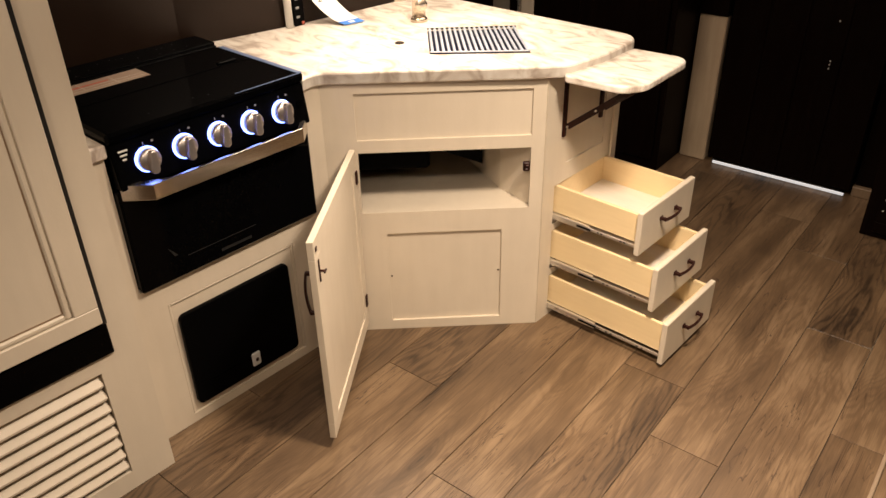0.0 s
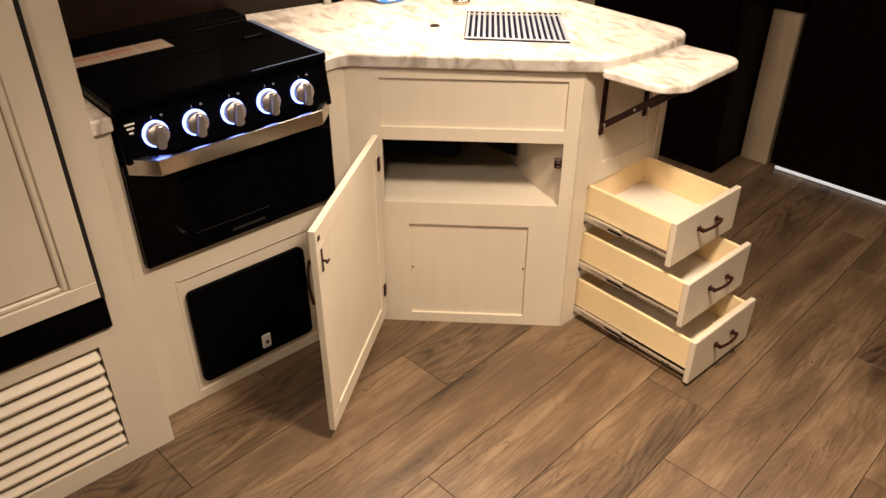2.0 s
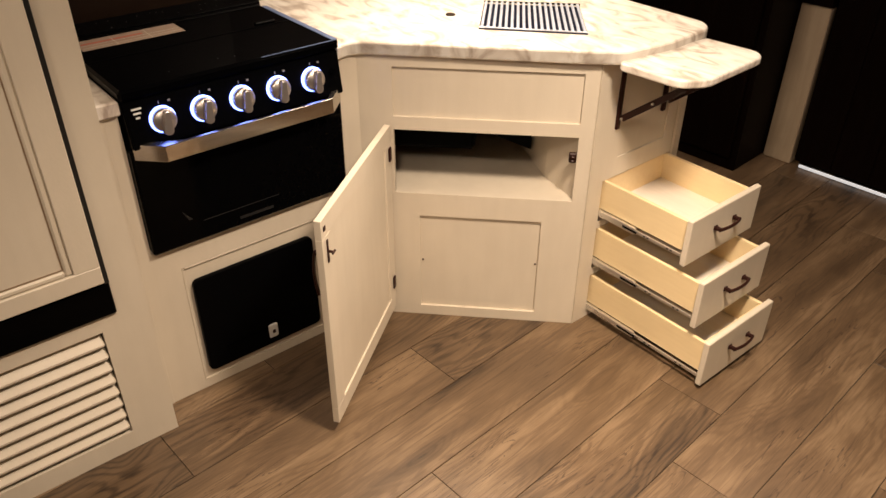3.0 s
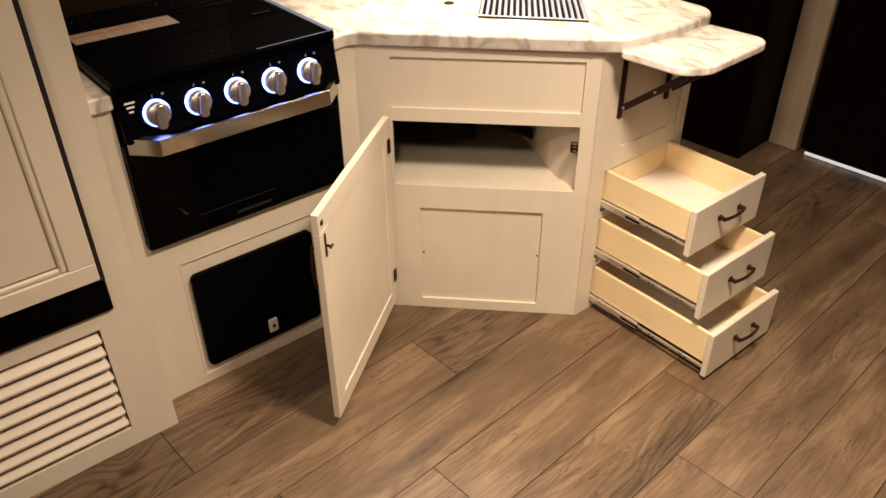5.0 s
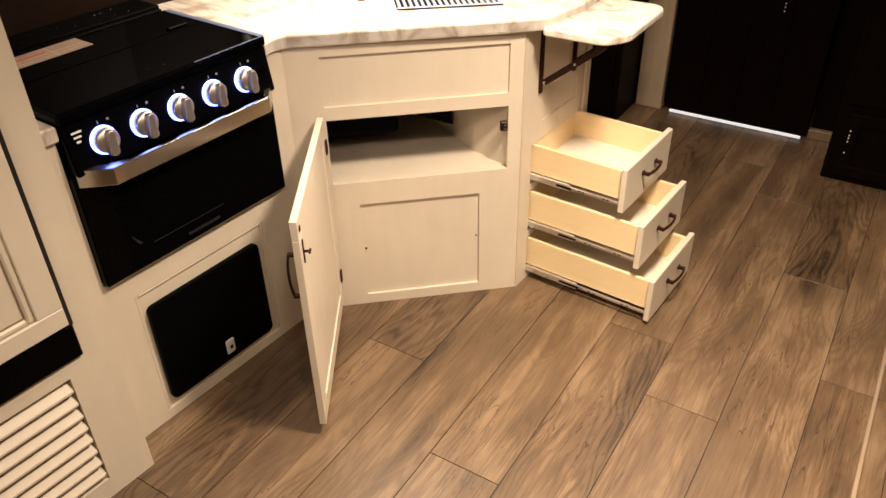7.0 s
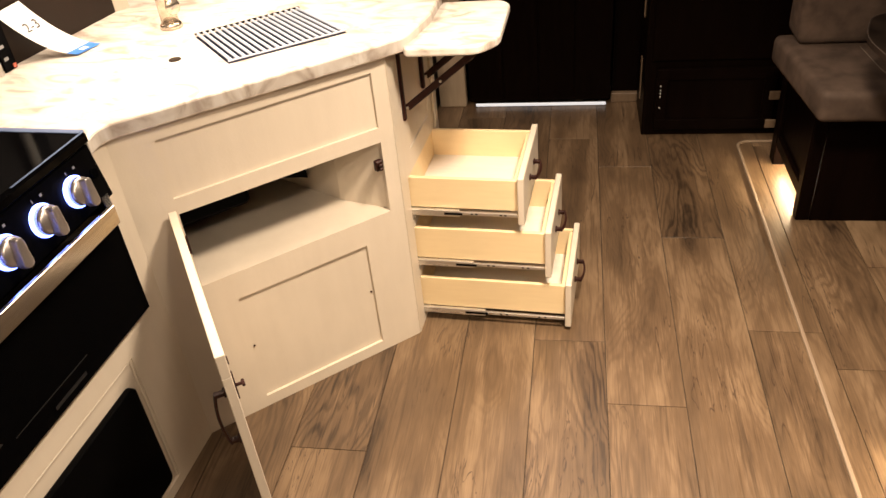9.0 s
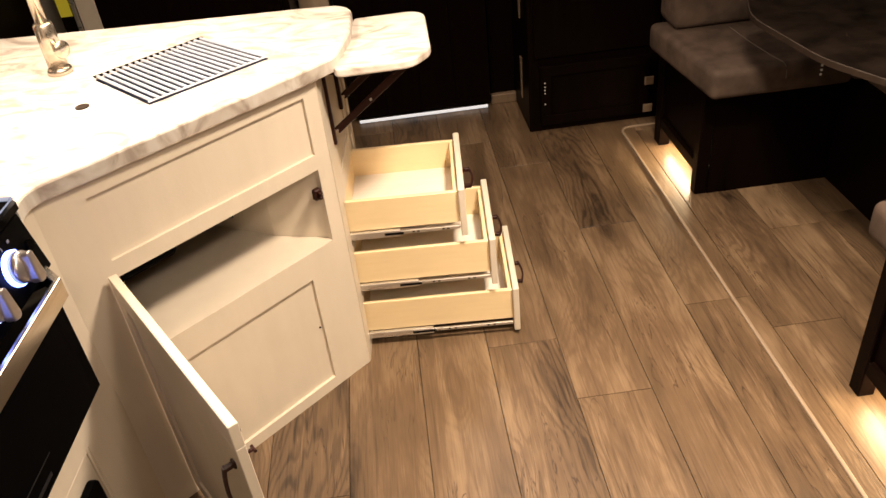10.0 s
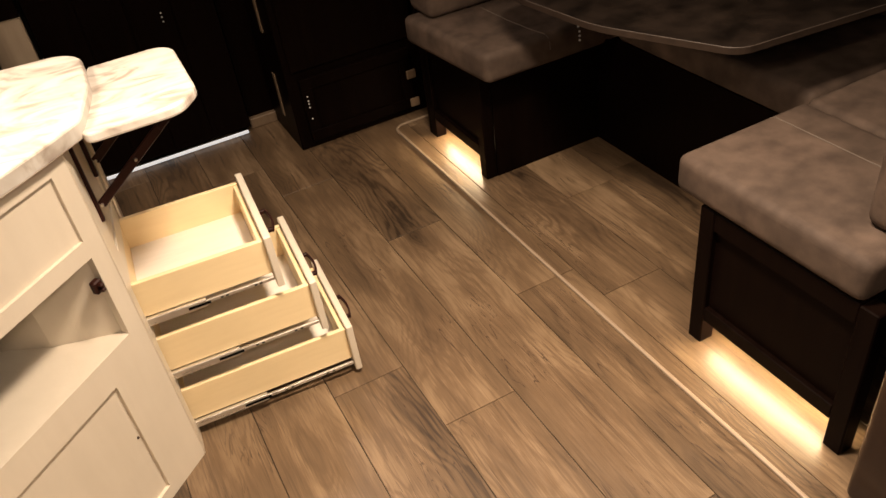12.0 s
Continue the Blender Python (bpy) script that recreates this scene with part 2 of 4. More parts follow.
# same laminate darkened for the less lit upright edge
STONESHADED = stone_material("marbled_laminate_shaded", 0.72)
RING = shader("lit_ring", (0.6, 0.75, 0.9), 0.4, emit=(0.15, 0.23, 1.0), strength=9.0)
LED = shader("led_strip", (0.9, 0.8, 0.6), 0.4, emit=(1.0, 0.75, 0.45), strength=90.0)
DOORLIGHT = shader("door_gap_light", (0.8, 0.8, 0.8), 0.5, emit=(0.85, 0.92, 1.0), strength=0.45)
GLAZE = shader("brown_glaze", (0.22, 0.145, 0.085), 0.5, second=(0.32, 0.22, 0.135), grain=(90, 90, 90), mix=0.5)
DIM = shader("dim_print", (0.011, 0.011, 0.0115), 0.5)
RIM = shader("pale_rim", (0.048, 0.034, 0.026), 0.6, second=(0.024, 0.017, 0.013), grain=(25, 25, 25), mix=0.4)
TANLABEL = shader("tan_label_paper", (0.40, 0.30, 0.235), 0.6, second=(0.33, 0.235, 0.18), grain=(30, 12, 30), mix=0.6)
LABELLINE = shader("pale_label_line", (0.62, 0.55, 0.48), 0.6)
ARMWOOD = shader("glossy_brown_wood", (0.016, 0.0075, 0.004), 0.22, second=(0.026, 0.012, 0.0065), grain=(60, 60, 6), mix=0.6, spec=0.35)
GASKET = shader("black_gasket", (0.008, 0.008, 0.008), 0.5)


# ---- mesh helpers ----
# the kitchen run stands a few degrees off the line of the floor planks
KITCHEN = pose(-0.0736, -0.0395, 0, 0, 0, -4.03)
HERE = Matrix.Identity(4)


def thing(name, at, label, category, m=HERE, group=""):
    """An Empty at the base of a thing. m: the frame in which its numbers are given."""
    ob = new(name)
    ob.matrix_world = m @ Matrix.Translation(at)
    ob.empty_display_size = 0.05
    FRAMES[ob.name] = (m, m @ Matrix.Translation(at))
    return tagged(ob, label, category, group)


FRAMES = {}


def finish(bm, name, material, smooth=False):
    bmesh.ops.remove_doubles(bm, verts=bm.verts, dist=0.00005)
    bmesh.ops.recalc_face_normals(bm, faces=bm.faces)
    me = bpy.data.meshes.new(name)
    bm.to_mesh(me)
    bm.free()
    me.materials.append(material)
    if smooth:
        for p in me.polygons:
            p.use_smooth = True
    return me


def part(name, bm, material, parent, label="", smooth=False):
    """One mesh under a thing or under a part; bm is in the frame of the thing."""
    m, base = FRAMES[parent.name]
    local = base.inverted() @ m
    bm.transform(local)
    ob = new(name, finish(bm, name, material, smooth))
    ob.parent = parent
    FRAMES[ob.name] = (m, base)
    if label:
        ob["label"] = label
    return ob


def setting(name, bm, material, label, category, m=HERE):
    bm.transform(m)
    ob = new(name, finish(bm, name, material))
    FRAMES[ob.name] = (HERE, HERE)
    return tagged(ob, label, category, kind="structure")


def box(x0, x1, y0, y1, z0, z1, bevel=0.0, bm=None, segments=1):
    own = bmesh.new()
    bmesh.ops.create_cube(own, size=1.0)
    for v in own.verts:
        v.co = ((x0 + x1) / 2 + v.co.x * (x1 - x0), (y0 + y1) / 2 + v.co.y * (y1 - y0), (z0 + z1) / 2 + v.co.z * (z1 - z0))
    if bevel:
        bmesh.ops.bevel(own, geom=own.edges[:], offset=bevel, segments=segments, affect="EDGES", profile=0.5)
    return join(bm, own)


def join(bm, own):
    if bm is None:
        return own
    me = bpy.data.meshes.new("tmp")
    own.to_mesh(me)
    own.free()
    bm.from_mesh(me)
    bpy.data.meshes.remove(me)
    return bm


def rounded(points, radii, steps=6):
    """A polygon with rounded corners."""
    out = []
    n = len(points)
    for i, (p, r) in enumerate(zip(points, radii)):
        p = Vector(p)
        if r <= 0:
            out.append(p)
            continue
        a = (Vector(points[i - 1]) - p).normalized()
        b = (Vector(points[(i + 1) % n]) - p).normalized()
        half = a.angle(b) / 2
        cut = r / math.tan(half)
        centre = p + (a + b).normalized() * (r / math.sin(half))
        s, e = p + a * cut - centre, p + b * cut - centre
        turn = s.angle_signed(e)
        for k in range(steps + 1):
            c, q = math.cos(-turn * k / steps), math.sin(-turn * k / steps)
            out.append(centre + Vector((s.x * c - s.y * q, s.x * q + s.y * c)))
    return out


def prism(points, z0, z1, bevel=0.0, bm=None, segments=2):
    own = bmesh.new()
    low = [own.verts.new((p[0], p[1], z0)) for p in points]
    high = [own.verts.new((p[0], p[1], z1)) for p in points]
    n = len(points)
    own.faces.new(low[::-1])
    top = own.faces.new(high)
    for i in range(n):
        own.faces.new((low[i], low[(i + 1) % n], high[(i + 1) % n], high[i]))
    bmesh.ops.recalc_face_normals(own, faces=own.faces)
    if bevel:
        rim = [e for e in own.edges if (e.verts[0].co.z == e.verts[1].co.z)]
        bmesh.ops.bevel(own, geom=rim, offset=bevel, segments=segments, affect="EDGES", profile=0.5)
    return join(bm, own)


def tube(points, radius, sides=10, bm=None, caps=True):
    """A round tube along a line of points; radius may be a list."""
    own = bmesh.new()
    pts = [Vector(p) for p in points]
    rad = radius if isinstance(radius, (list, tuple)) else [radius] * len(pts)
    rings = []
    side = None
    for i, p in enumerate(pts):
        d = (pts[min(i + 1, len(pts) - 1)] - pts[max(i - 1, 0)]).normalized()
        if side is None:
            side = d.orthogonal().normalized()
        side = (side - d * side.dot(d)).normalized()
        up = d.cross(side)
        rings.append([own.verts.new(p + (side * math.cos(a) + up * math.sin(a)) * rad[i]) for a in (2 * math.pi * k / sides for k in range(sides))])
    for a, b in zip(rings, rings[1:]):
        for k in range(sides):
            own.faces.new((a[k], a[(k + 1) % sides], b[(k + 1) % sides], b[k]))
    if caps:
        own.faces.new(rings[0][::-1])
        own.faces.new(rings[-1])
    return join(bm, own)


def bar(a, b, width, thick, normal, bm=None, bevel=0.0008):
    """A flat bar from a to b; normal: the way its flat side faces."""
    a, b = Vector(a), Vector(b)
    d = b - a
    own = bmesh.new()
    bmesh.ops.create_cube(own, size=1.0)
    n = Vector(normal).normalized()
    x = d.normalized()
    n = (n - x * n.dot(x)).normalized()
    y = n.cross(x)
    for v in own.verts:
        v.co = (a + b) / 2 + x * (v.co.x * d.length) + y * (v.co.y * width) + n * (v.co.z * thick)
    if bevel:
        bmesh.ops.bevel(own, geom=own.edges[:], offset=bevel, segments=1, affect="EDGES")
    return join(bm, own)


def in_frame(bm, m):
    bm.transform(m)
    return bm


def pull(parent, m, length=0.11, name="handle", label="dark bronze bow pull handle"):
    """A flat bow handle on two square feet: m has its long way on x and its outward way on y."""
    own = bmesh.new()
    rows = []
    for k in range(15):
        q = k / 14 * 2 - 1
        y = 0.0275 - 0.0075 * q * q
        w = 0.0060 - 0.0012 * (1 - q * q)
        rows.append([own.verts.new((q * length / 2, y + dy, dz)) for dy, dz in ((-0.0035, -w), (0.0, -w), (0.0022, -w * 0.5), (0.0022, w * 0.5), (0.0, w), (-0.0035, w))])
    for p, q in zip(rows, rows[1:]):
        for i in range(6):
            own.faces.new((p[i], p[(i + 1) % 6], q[(i + 1) % 6], q[i]))
    own.faces.new(rows[0])
    own.faces.new(rows[-1][::-1])
    b = own
    for e in (-1, 1):
        c = e * (length / 2 - 0.004)
        box(c - 0.0045, c + 0.0045, 0, 0.020, -0.0055, 0.0055, 0.0012, b)
        box(c - 0.008, c + 0.008, 0, 0.005, -0.0075, 0.0075, 0.0018, b)
    return part(name, in_frame(b, m), BRONZE, parent, label)


# ---- shell of the trailer ----
setting("floor", box(-2.3, 1.6, -2.2, 5.2, -0.06, -0.004), SUBFLOOR, "grey-brown oak vinyl plank floor", "floor")
setting("ceiling", box(-2.3, 1.6, -2.2, 5.2, 2.0, 2.06), CEILING, "plain white panelled ceiling", "ceiling")
setting("wall_kitchen", box(-2.30, -2.22, -2.2, 5.2, -0.004, 2.0), WALLPAPER, "pale papered side wall behind the kitchen", "wall")
# slide and front walls are out of view, coloured dark to hold back bounce
setting("wall_slide", box(1.50, 1.60, -2.2, 5.2, -0.004, 2.0), DARKWOOD, "unseen side wall behind the dinette, dark to cut bounce", "wall")
setting("wall_front", box(-2.22, 1.50, -2.2, -2.1, -0.004, 2.0), DARKWOOD, "unseen front partition wall, dark to cut bounce", "wall")
rear = box(-2.22, -1.11, 3.50, 3.56, -0.004, 2.0)
box(-0.42, 1.50, 3.50, 3.56, -0.004, 2.0, bm=rear)
box(-1.11, -0.42, 3.50, 3.56, 1.98, 2.0, bm=rear)
setting("wall_rear", rear, DARKWOOD, "dark wood partition wall at the rear", "wall")
setting("wall_bathroom", box(-2.22, 1.50, 5.1, 5.2, -0.004, 2.0), WALLPAPER, "pale wall behind the rear door", "wall")
run = rounded([(0.064, -1.8), (0.075, -1.8), (0.075, 3.055), (0.50, 3.055), (0.50, 3.066), (0.064, 3.066)], [0, 0, 0.040, 0, 0, 0.051])
setting("floor_trim", prism(run, 0.0, 0.009, 0.003, segments=2), TRIM, "pale wood-look moulding along the slide-out floor", "trim")
setting("baseboard", box(-0.425, -0.305, 3.470, 3.500, 0.0, 0.045, 0.003), DULLWOOD, "short pale wood skirting beside the rear door", "baseboard")

# rear door; the strip at its foot glows in place of light leaking under
door = setting("door_1", box(-1.081, -0.43, 3.452, 3.490, 0.024, 1.96, 0.003), DARKWOOD, "dark wood rear door with vertical boards", "door")
for i in range(4):
    x = -1.081 + 0.163 * i
    part("board", box(x + 0.003, x + 0.160, 3.446, 3.4515, 0.03, 1.95, 0.0015), DARKWOOD, door)
part("door_gap_glow", box(-1.052, -0.448, 3.438, 3.4455, 0.003, 0.017, 0.002), DOORLIGHT, door, "cool glowing strip for light leaking under the door")

# pale dots modelled for small light reflections on the door
for z in (0.553, 0.570, 0.586, 0.754):
    part("glint", tube([(-0.636, 3.4455, z), (-0.636, 3.4425, z)], 0.0028, 8), WHITEPLASTIC, door, "tiny pale dot for a reflected light")

# entry door in the kitchen-side wall
entry = setting("door_2", box(-2.218, -2.180, 2.22, 3.17, 0.01, 1.92, 0.004), DARKWOOD, "dark entry door in the side wall", "door")
part("door_frame", box(-2.2185, -2.172, 2.19, 2.2185, 0.0, 1.95, 0.003), GASKET, entry)

# pale post and pantry beside the rear door
setting("trim_post", box(-1.226, -1.098, 3.446, 3.498, 0.0, 0.70, 0.004), PALEWOOD, "pale wood-look post beside the rear door", "trim")
pantry = thing("pantry_cabinet", (-1.6, 3.35, 0), "tall dark espresso pantry cabinet on the plank floor", "cabinet")
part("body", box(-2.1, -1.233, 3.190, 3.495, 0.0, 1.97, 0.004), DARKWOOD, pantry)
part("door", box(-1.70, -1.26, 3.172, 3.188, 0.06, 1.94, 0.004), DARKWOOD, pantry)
part("label", box(-2.098, -2.052, 3.1880, 3.1895, 0.72, 0.95), YELLOW, pantry, "yellow printed label")
part("metal_edge", box(-2.046, -2.030, 3.180, 3.1895, 0.05, 1.90, 0.002), ZINC, pantry, "bright metal edge strip")
part("pale_strip", box(-2.026, -1.955, 3.182, 3.1895, 0.05, 1.90, 0.002), WALLPAPER, pantry, "pale papered strip")
upper = thing("dark_bridge_panel", (-1.17, 3.47, 0.702), "dark panel above the pale post", "panel")
part("panel", box(-1.228, -1.096, 3.440, 3.498, 0.702, 1.97, 0.003), DARKWOOD, upper)

# wardrobe cabinet to the right of the rear door
ward = thing("wardrobe_cabinet", (0.1, 3.3, 0), "tall dark wardrobe cabinet with a low framed drawer", "cabinet")
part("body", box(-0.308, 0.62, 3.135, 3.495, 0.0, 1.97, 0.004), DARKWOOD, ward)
low = part("drawer_front", box(-0.262, 0.205, 3.124, 3.1335, 0.035, 0.300, 0.002), DARKWOOD, ward)
frame_bm = box(-0.262, 0.205, 3.113, 3.1235, 0.255, 0.300, 0.002)
box(-0.262, 0.205, 3.113, 3.1235, 0.035, 0.080, 0.002, frame_bm)
box(-0.262, -0.215, 3.113, 3.1235, 0.080, 0.255, 0.002, frame_bm)
box(0.158, 0.205, 3.113, 3.1235, 0.080, 0.255, 0.002, frame_bm)
part("frame", frame_bm, DARKWOOD, low)
for z in (0.06, 0.185):
    part("hinge_plate", box(0.182, 0.222, 3.104, 3.1125, z - 0.018, z + 0.018, 0.002), DULLWOOD, ward, "small pale corner plate")
part("door", box(-0.285, 0.24, 3.118, 3.1335, 0.335, 1.94, 0.004), DARKWOOD, ward)
# row of reflected lights on the glossy drawer, built as pale dots
for z in (0.136, 0.185, 0.200, 0.213, 0.231):
    part("glint", tube([(-0.244, 3.1125, z), (-0.244, 3.1095, z)], 0.0028, 8), WHITEPLASTIC, ward, "tiny pale dot for a reflected light")
for z0, z1 in ((0.10, 0.285), (0.46, 0.63)):
    part("edge_strip", box(-0.312, -0.3085, 3.285, 3.315, z0, z1), DULLWOOD, ward, "pale edge strip")


# ---- kitchen: sink cabinet ----
K = KITCHEN
FACE = Matrix(((0.7071, -0.7071, 0, -1.575), (0.7071, 0.7071, 0, 1.313), (0, 0, 1, 0), (0, 0, 0, 1)))
LONG = 0.668
sink_unit = thing("sink_cabinet", (-1.45, 1.75, 0), "cream shaker corner sink cabinet with an open door", "cabinet", K)


def on_face(*a, bevel=0.0, bm=None):
    return join(bm, in_frame(box(*a, bevel), FACE))


# face frame with its openings: false front, cupboard opening, lower closed panel
T = 0.018
face = on_face(0.0, LONG, 0, T, 0.856, 0.890)
on_face(0.0, LONG, 0, T, 0.668, 0.708, bm=face)
on_face(0.0, LONG, 0, T, 0.382, 0.460, bm=face)
on_face(0.0, LONG, 0, T, 0.0, 0.036, bm=face)
on_face(0.0, 0.097, 0, T, 0.036, 0.382, bm=face)
on_face(0.0, 0.097, 0, T, 0.460, 0.668, bm=face)
on_face(0.0, 0.097, 0, T, 0.708, 0.856, bm=face)
on_face(0.628, LONG, 0, T, 0.460, 0.668, bm=face)
on_face(0.628, LONG, 0, T, 0.708, 0.856, bm=face)
on_face(0.097, 0.171, 0, T, 0.036, 0.382, bm=face)
on_face(0.543, LONG, 0, T, 0.036, 0.382, bm=face)
part("face_frame", face, CREAM, sink_unit)
part("false_front", on_face(0.090, 0.635, 0.0080, 0.0175, 0.700, 0.860), CREAM, sink_unit)
part("lower_panel", on_face(0.165, 0.550, 0.0085, 0.0175, 0.030, 0.388), CREAM, sink_unit)
for u, z in ((0.178, 0.215), (0.535, 0.222)):
    b = tube([(u, 0.0082, z), (u, 0.0060, z)], 0.003, 8)
    part("screw", in_frame(b, FACE), BRONZE, sink_unit, "small dark screw")
shelf = prism([(-1.575, 1.335), (-1.12, 1.790), (-1.12, 2.16), (-1.95, 2.16), (-1.95, 1.335)], 0.448, 0.458)
part("shelf", shelf, CREAM, sink_unit)
# side wall with the drawer bank, and the inner walls of the cupboard
side = box(-1.118, -1.10, 1.788, 1.850, 0.0, 0.890)
box(-1.118, -1.10, 2.170, 2.206, 0.0, 0.890, bm=side)
box(-1.118, -1.10, 1.850, 2.170, 0.509, 0.572, bm=side)
box(-1.118, -1.10, 1.850, 1.906, 0.572, 0.890, bm=side)
box(-1.118, -1.10, 2.126, 2.170, 0.572, 0.890, bm=side)
box(-1.118, -1.104, 1.906, 2.126, 0.572, 0.890, bm=side)
box(-1.118, -1.10, 1.850, 2.170, 0.343, 0.368, bm=side)
box(-1.118, -1.10, 1.850, 2.170, 0.165, 0.192, bm=side)
box(-1.118, -1.10, 1.850, 2.170, 0.0, 0.022, bm=side)
part("end_frame", side, CREAM, sink_unit)
part("end_trim", box(-1.0995, -1.092, 2.172, 2.205, 0.022, 0.888, 0.002), CREAM, sink_unit)
inner = prism([(-1.125, 1.770), (-1.290, 1.806), (-1.972, 2.12), (-1.972, 2.14), (-1.290, 1.822), (-1.125, 1.786)], 0.4585, 0.725)
box(-1.99, -1.10, 2.190, 2.206, 0.0, 0.89, bm=inner)
box(-1.99, -1.975, 1.33, 2.19, 0.0, 0.89, bm=inner)
part("inner_wall", inner, CREAM, sink_unit)
part("basin_underside", in_frame(box(0.03, 0.322, 0.22, 0.50, 0.503, 0.86, 0.012), FACE), BLACKSATIN, sink_unit, "black underside of the sink basin")
gus = bmesh.new()
for d in (0.25, 0.262):
    for p in ((0.363, 0.60), (0.502, 0.60), (0.502, 0.503), (0.363, 0.556)):
        gus.verts.new((p[0], d, p[1]))
gus.verts.ensure_lookup_table()
v = gus.verts
gus.faces.new((v[0], v[1], v[2], v[3]))
gus.faces.new((v[7], v[6], v[5], v[4]))
for i in range(4):
    gus.faces.new((v[i], v[4 + i], v[4 + (i + 1) % 4], v[(i + 1) % 4]))
part("bracket", in_frame(gus, FACE), BLACKSATIN, sink_unit, "black bracket inside the cupboard")
b = on_face(0.606, 0.6275, 0.002, 0.018, 0.586, 0.616, bevel=0.003)
on_face(0.611, 0.622, -0.010, 0.003, 0.592, 0.600, bevel=0.002, bm=b)
on_face(0.611, 0.622, -0.010, 0.003, 0.604, 0.612, bevel=0.002, bm=b)
part("catch", b, BRONZE, sink_unit, "dark bronze door catch")

# the open cupboard door, hinged at the left stile
HINGE = Vector((-1.500, 1.366, 0))
FREE = Vector((-1.170, 0.929, 0))
ax = (FREE - HINGE).normalized()
DOORM = Matrix(((ax.x, -ax.y, 0, HINGE.x), (ax.y, ax.x, 0, HINGE.y), (0, 0, 1, 0), (0, 0, 0, 1)))
WIDE = (FREE - HINGE).length
leaf = bmesh.new()
for a in ((0, WIDE, 0.042, 0.095), (0, WIDE, 0.635, 0.688), (0, 0.055, 0.095, 0.635), (WIDE - 0.055, WIDE, 0.095, 0.635)):
    box(a[0], a[1], -0.018, 0.0, a[2], a[3], 0.0012, leaf)
cup_door = part("door", in_frame(leaf, DOORM), CREAM, sink_unit, "cream cupboard door standing open")
part("panel", in_frame(box(0.05, WIDE - 0.05, -0.012, -0.0045, 0.09, 0.64), DOORM), CREAM, cup_door)
b = box(WIDE - 0.030, WIDE - 0.022, 0.0005, 0.003, 0.560, 0.625, 0.0008)
tube([(WIDE - 0.026, 0.002, 0.592), (WIDE - 0.026, 0.016, 0.592)], 0.0035, 8, b)
tube([(WIDE - 0.034, 0.016, 0.592), (WIDE - 0.018, 0.016, 0.592)], 0.003, 8, b)
part("catch_plate", in_frame(b, DOORM), BRONZE, cup_door, "dark bronze catch plate")
part("bumper", in_frame(box(WIDE - 0.022, WIDE - 0.010, 0.0005, 0.003, 0.655, 0.668, 0.001), DOORM), BRONZE, cup_door)
for z in (0.15, 0.605):
    part("hinge", in_frame(box(0.012, 0.030, 0.0005, 0.006, z - 0.022, z + 0.022, 0.002), DOORM), BRONZE, cup_door, "dark bronze hinge")
pull(cup_door, DOORM @ Matrix(((0, 0, 1, WIDE - 0.035), (0, -1, 0, -0.018), (1, 0, 0, 0.515), (0, 0, 0, 1))), 0.13)

# counter, drop leaf and its brackets
counter = thing("countertop", (-1.5, 1.75, 0.890), "pale marbled laminate countertop on the kitchen cabinets", "countertop", K)
OUT = [(-2.10, 1.243), (-1.556, 1.243), (-1.570, 1.300), (-1.110, 1.746), (-1.050, 1.812), (-1.026, 1.97), (-1.034, 2.197), (-1.66, 2.197), (-2.10, 2.205)]
top_poly = rounded(OUT, [0, 0, 0.06, 0.05, 0.06, 0.3, 0.075, 0, 0])
SC = Vector((-1.412, 1.822))
hole = [(-1.610, 1.812), (-1.402, 2.018), (-1.206, 1.838), (-1.432, 1.634)]
cbm = prism(top_poly, 0.890, 0.928, 0.006, segments=3)
slab = part("slab", cbm, STONE, counter)


def cut(ob, bm):
    """Takes the closed shape bm (in the kitchen's frame) out of a mesh for good."""
    m, base = FRAMES[ob.name]
    bm.transform(base.inverted() @ m)
    me = bpy.data.meshes.new("cutter")
    bm.to_mesh(me)
    bm.free()
    tool = new("cutter", me)
    tool.parent = ob.parent
    mod = ob.modifiers.new("cut", "BOOLEAN")
    mod.operation, mod.solver, mod.object = "DIFFERENCE", "EXACT", tool
    bpy.context.view_layer.update()
    done = bpy.data.meshes.new_from_object(ob.evaluated_get(bpy.context.evaluated_depsgraph_get()))
    ob.modifiers.clear()
    ob.data = done
    bpy.data.objects.remove(tool)


cut(slab, prism(hole, 0.85, 0.96))
# laminate strip glued along the front edge, its shade put into the colour
front = [p for p in top_poly if p[0] > -1.60]
strip_bm = bmesh.new()
loops = []
for i, p in enumerate(front):
    a, b = front[max(i - 1, 0)], front[min(i + 1, len(front) - 1)]
    side_way = Vector((b[1] - a[1], a[0] - b[0])).normalized()
    q = Vector((p[0], p[1])) + side_way * 0.0008
    r = Vector((p[0], p[1])) - side_way * 0.004
    loops.append([strip_bm.verts.new((*v, z)) for v, z in ((r, 0.8965), (q, 0.8965), (q, 0.9215), (r, 0.9215))])
for low, high in zip(loops, loops[1:]):
    for i in range(4):
        strip_bm.faces.new((low[i], low[(i + 1) % 4], high[(i + 1) % 4], high[i]))
strip_bm.faces.new(loops[0])
strip_bm.faces.new(loops[-1][::-1])
part("edge_strip", strip_bm, STONESHADED, counter, "marbled laminate edge strip in a shaded tone")
ctr_left = thing("countertop", (-1.75, 0.635, 0.890), "narrow strip of marbled countertop beside the range", "countertop", K)
part("slab", box(-2.10, -1.556, 0.584, 0.660, 0.890, 0.926, 0.004), STONE, ctr_left)

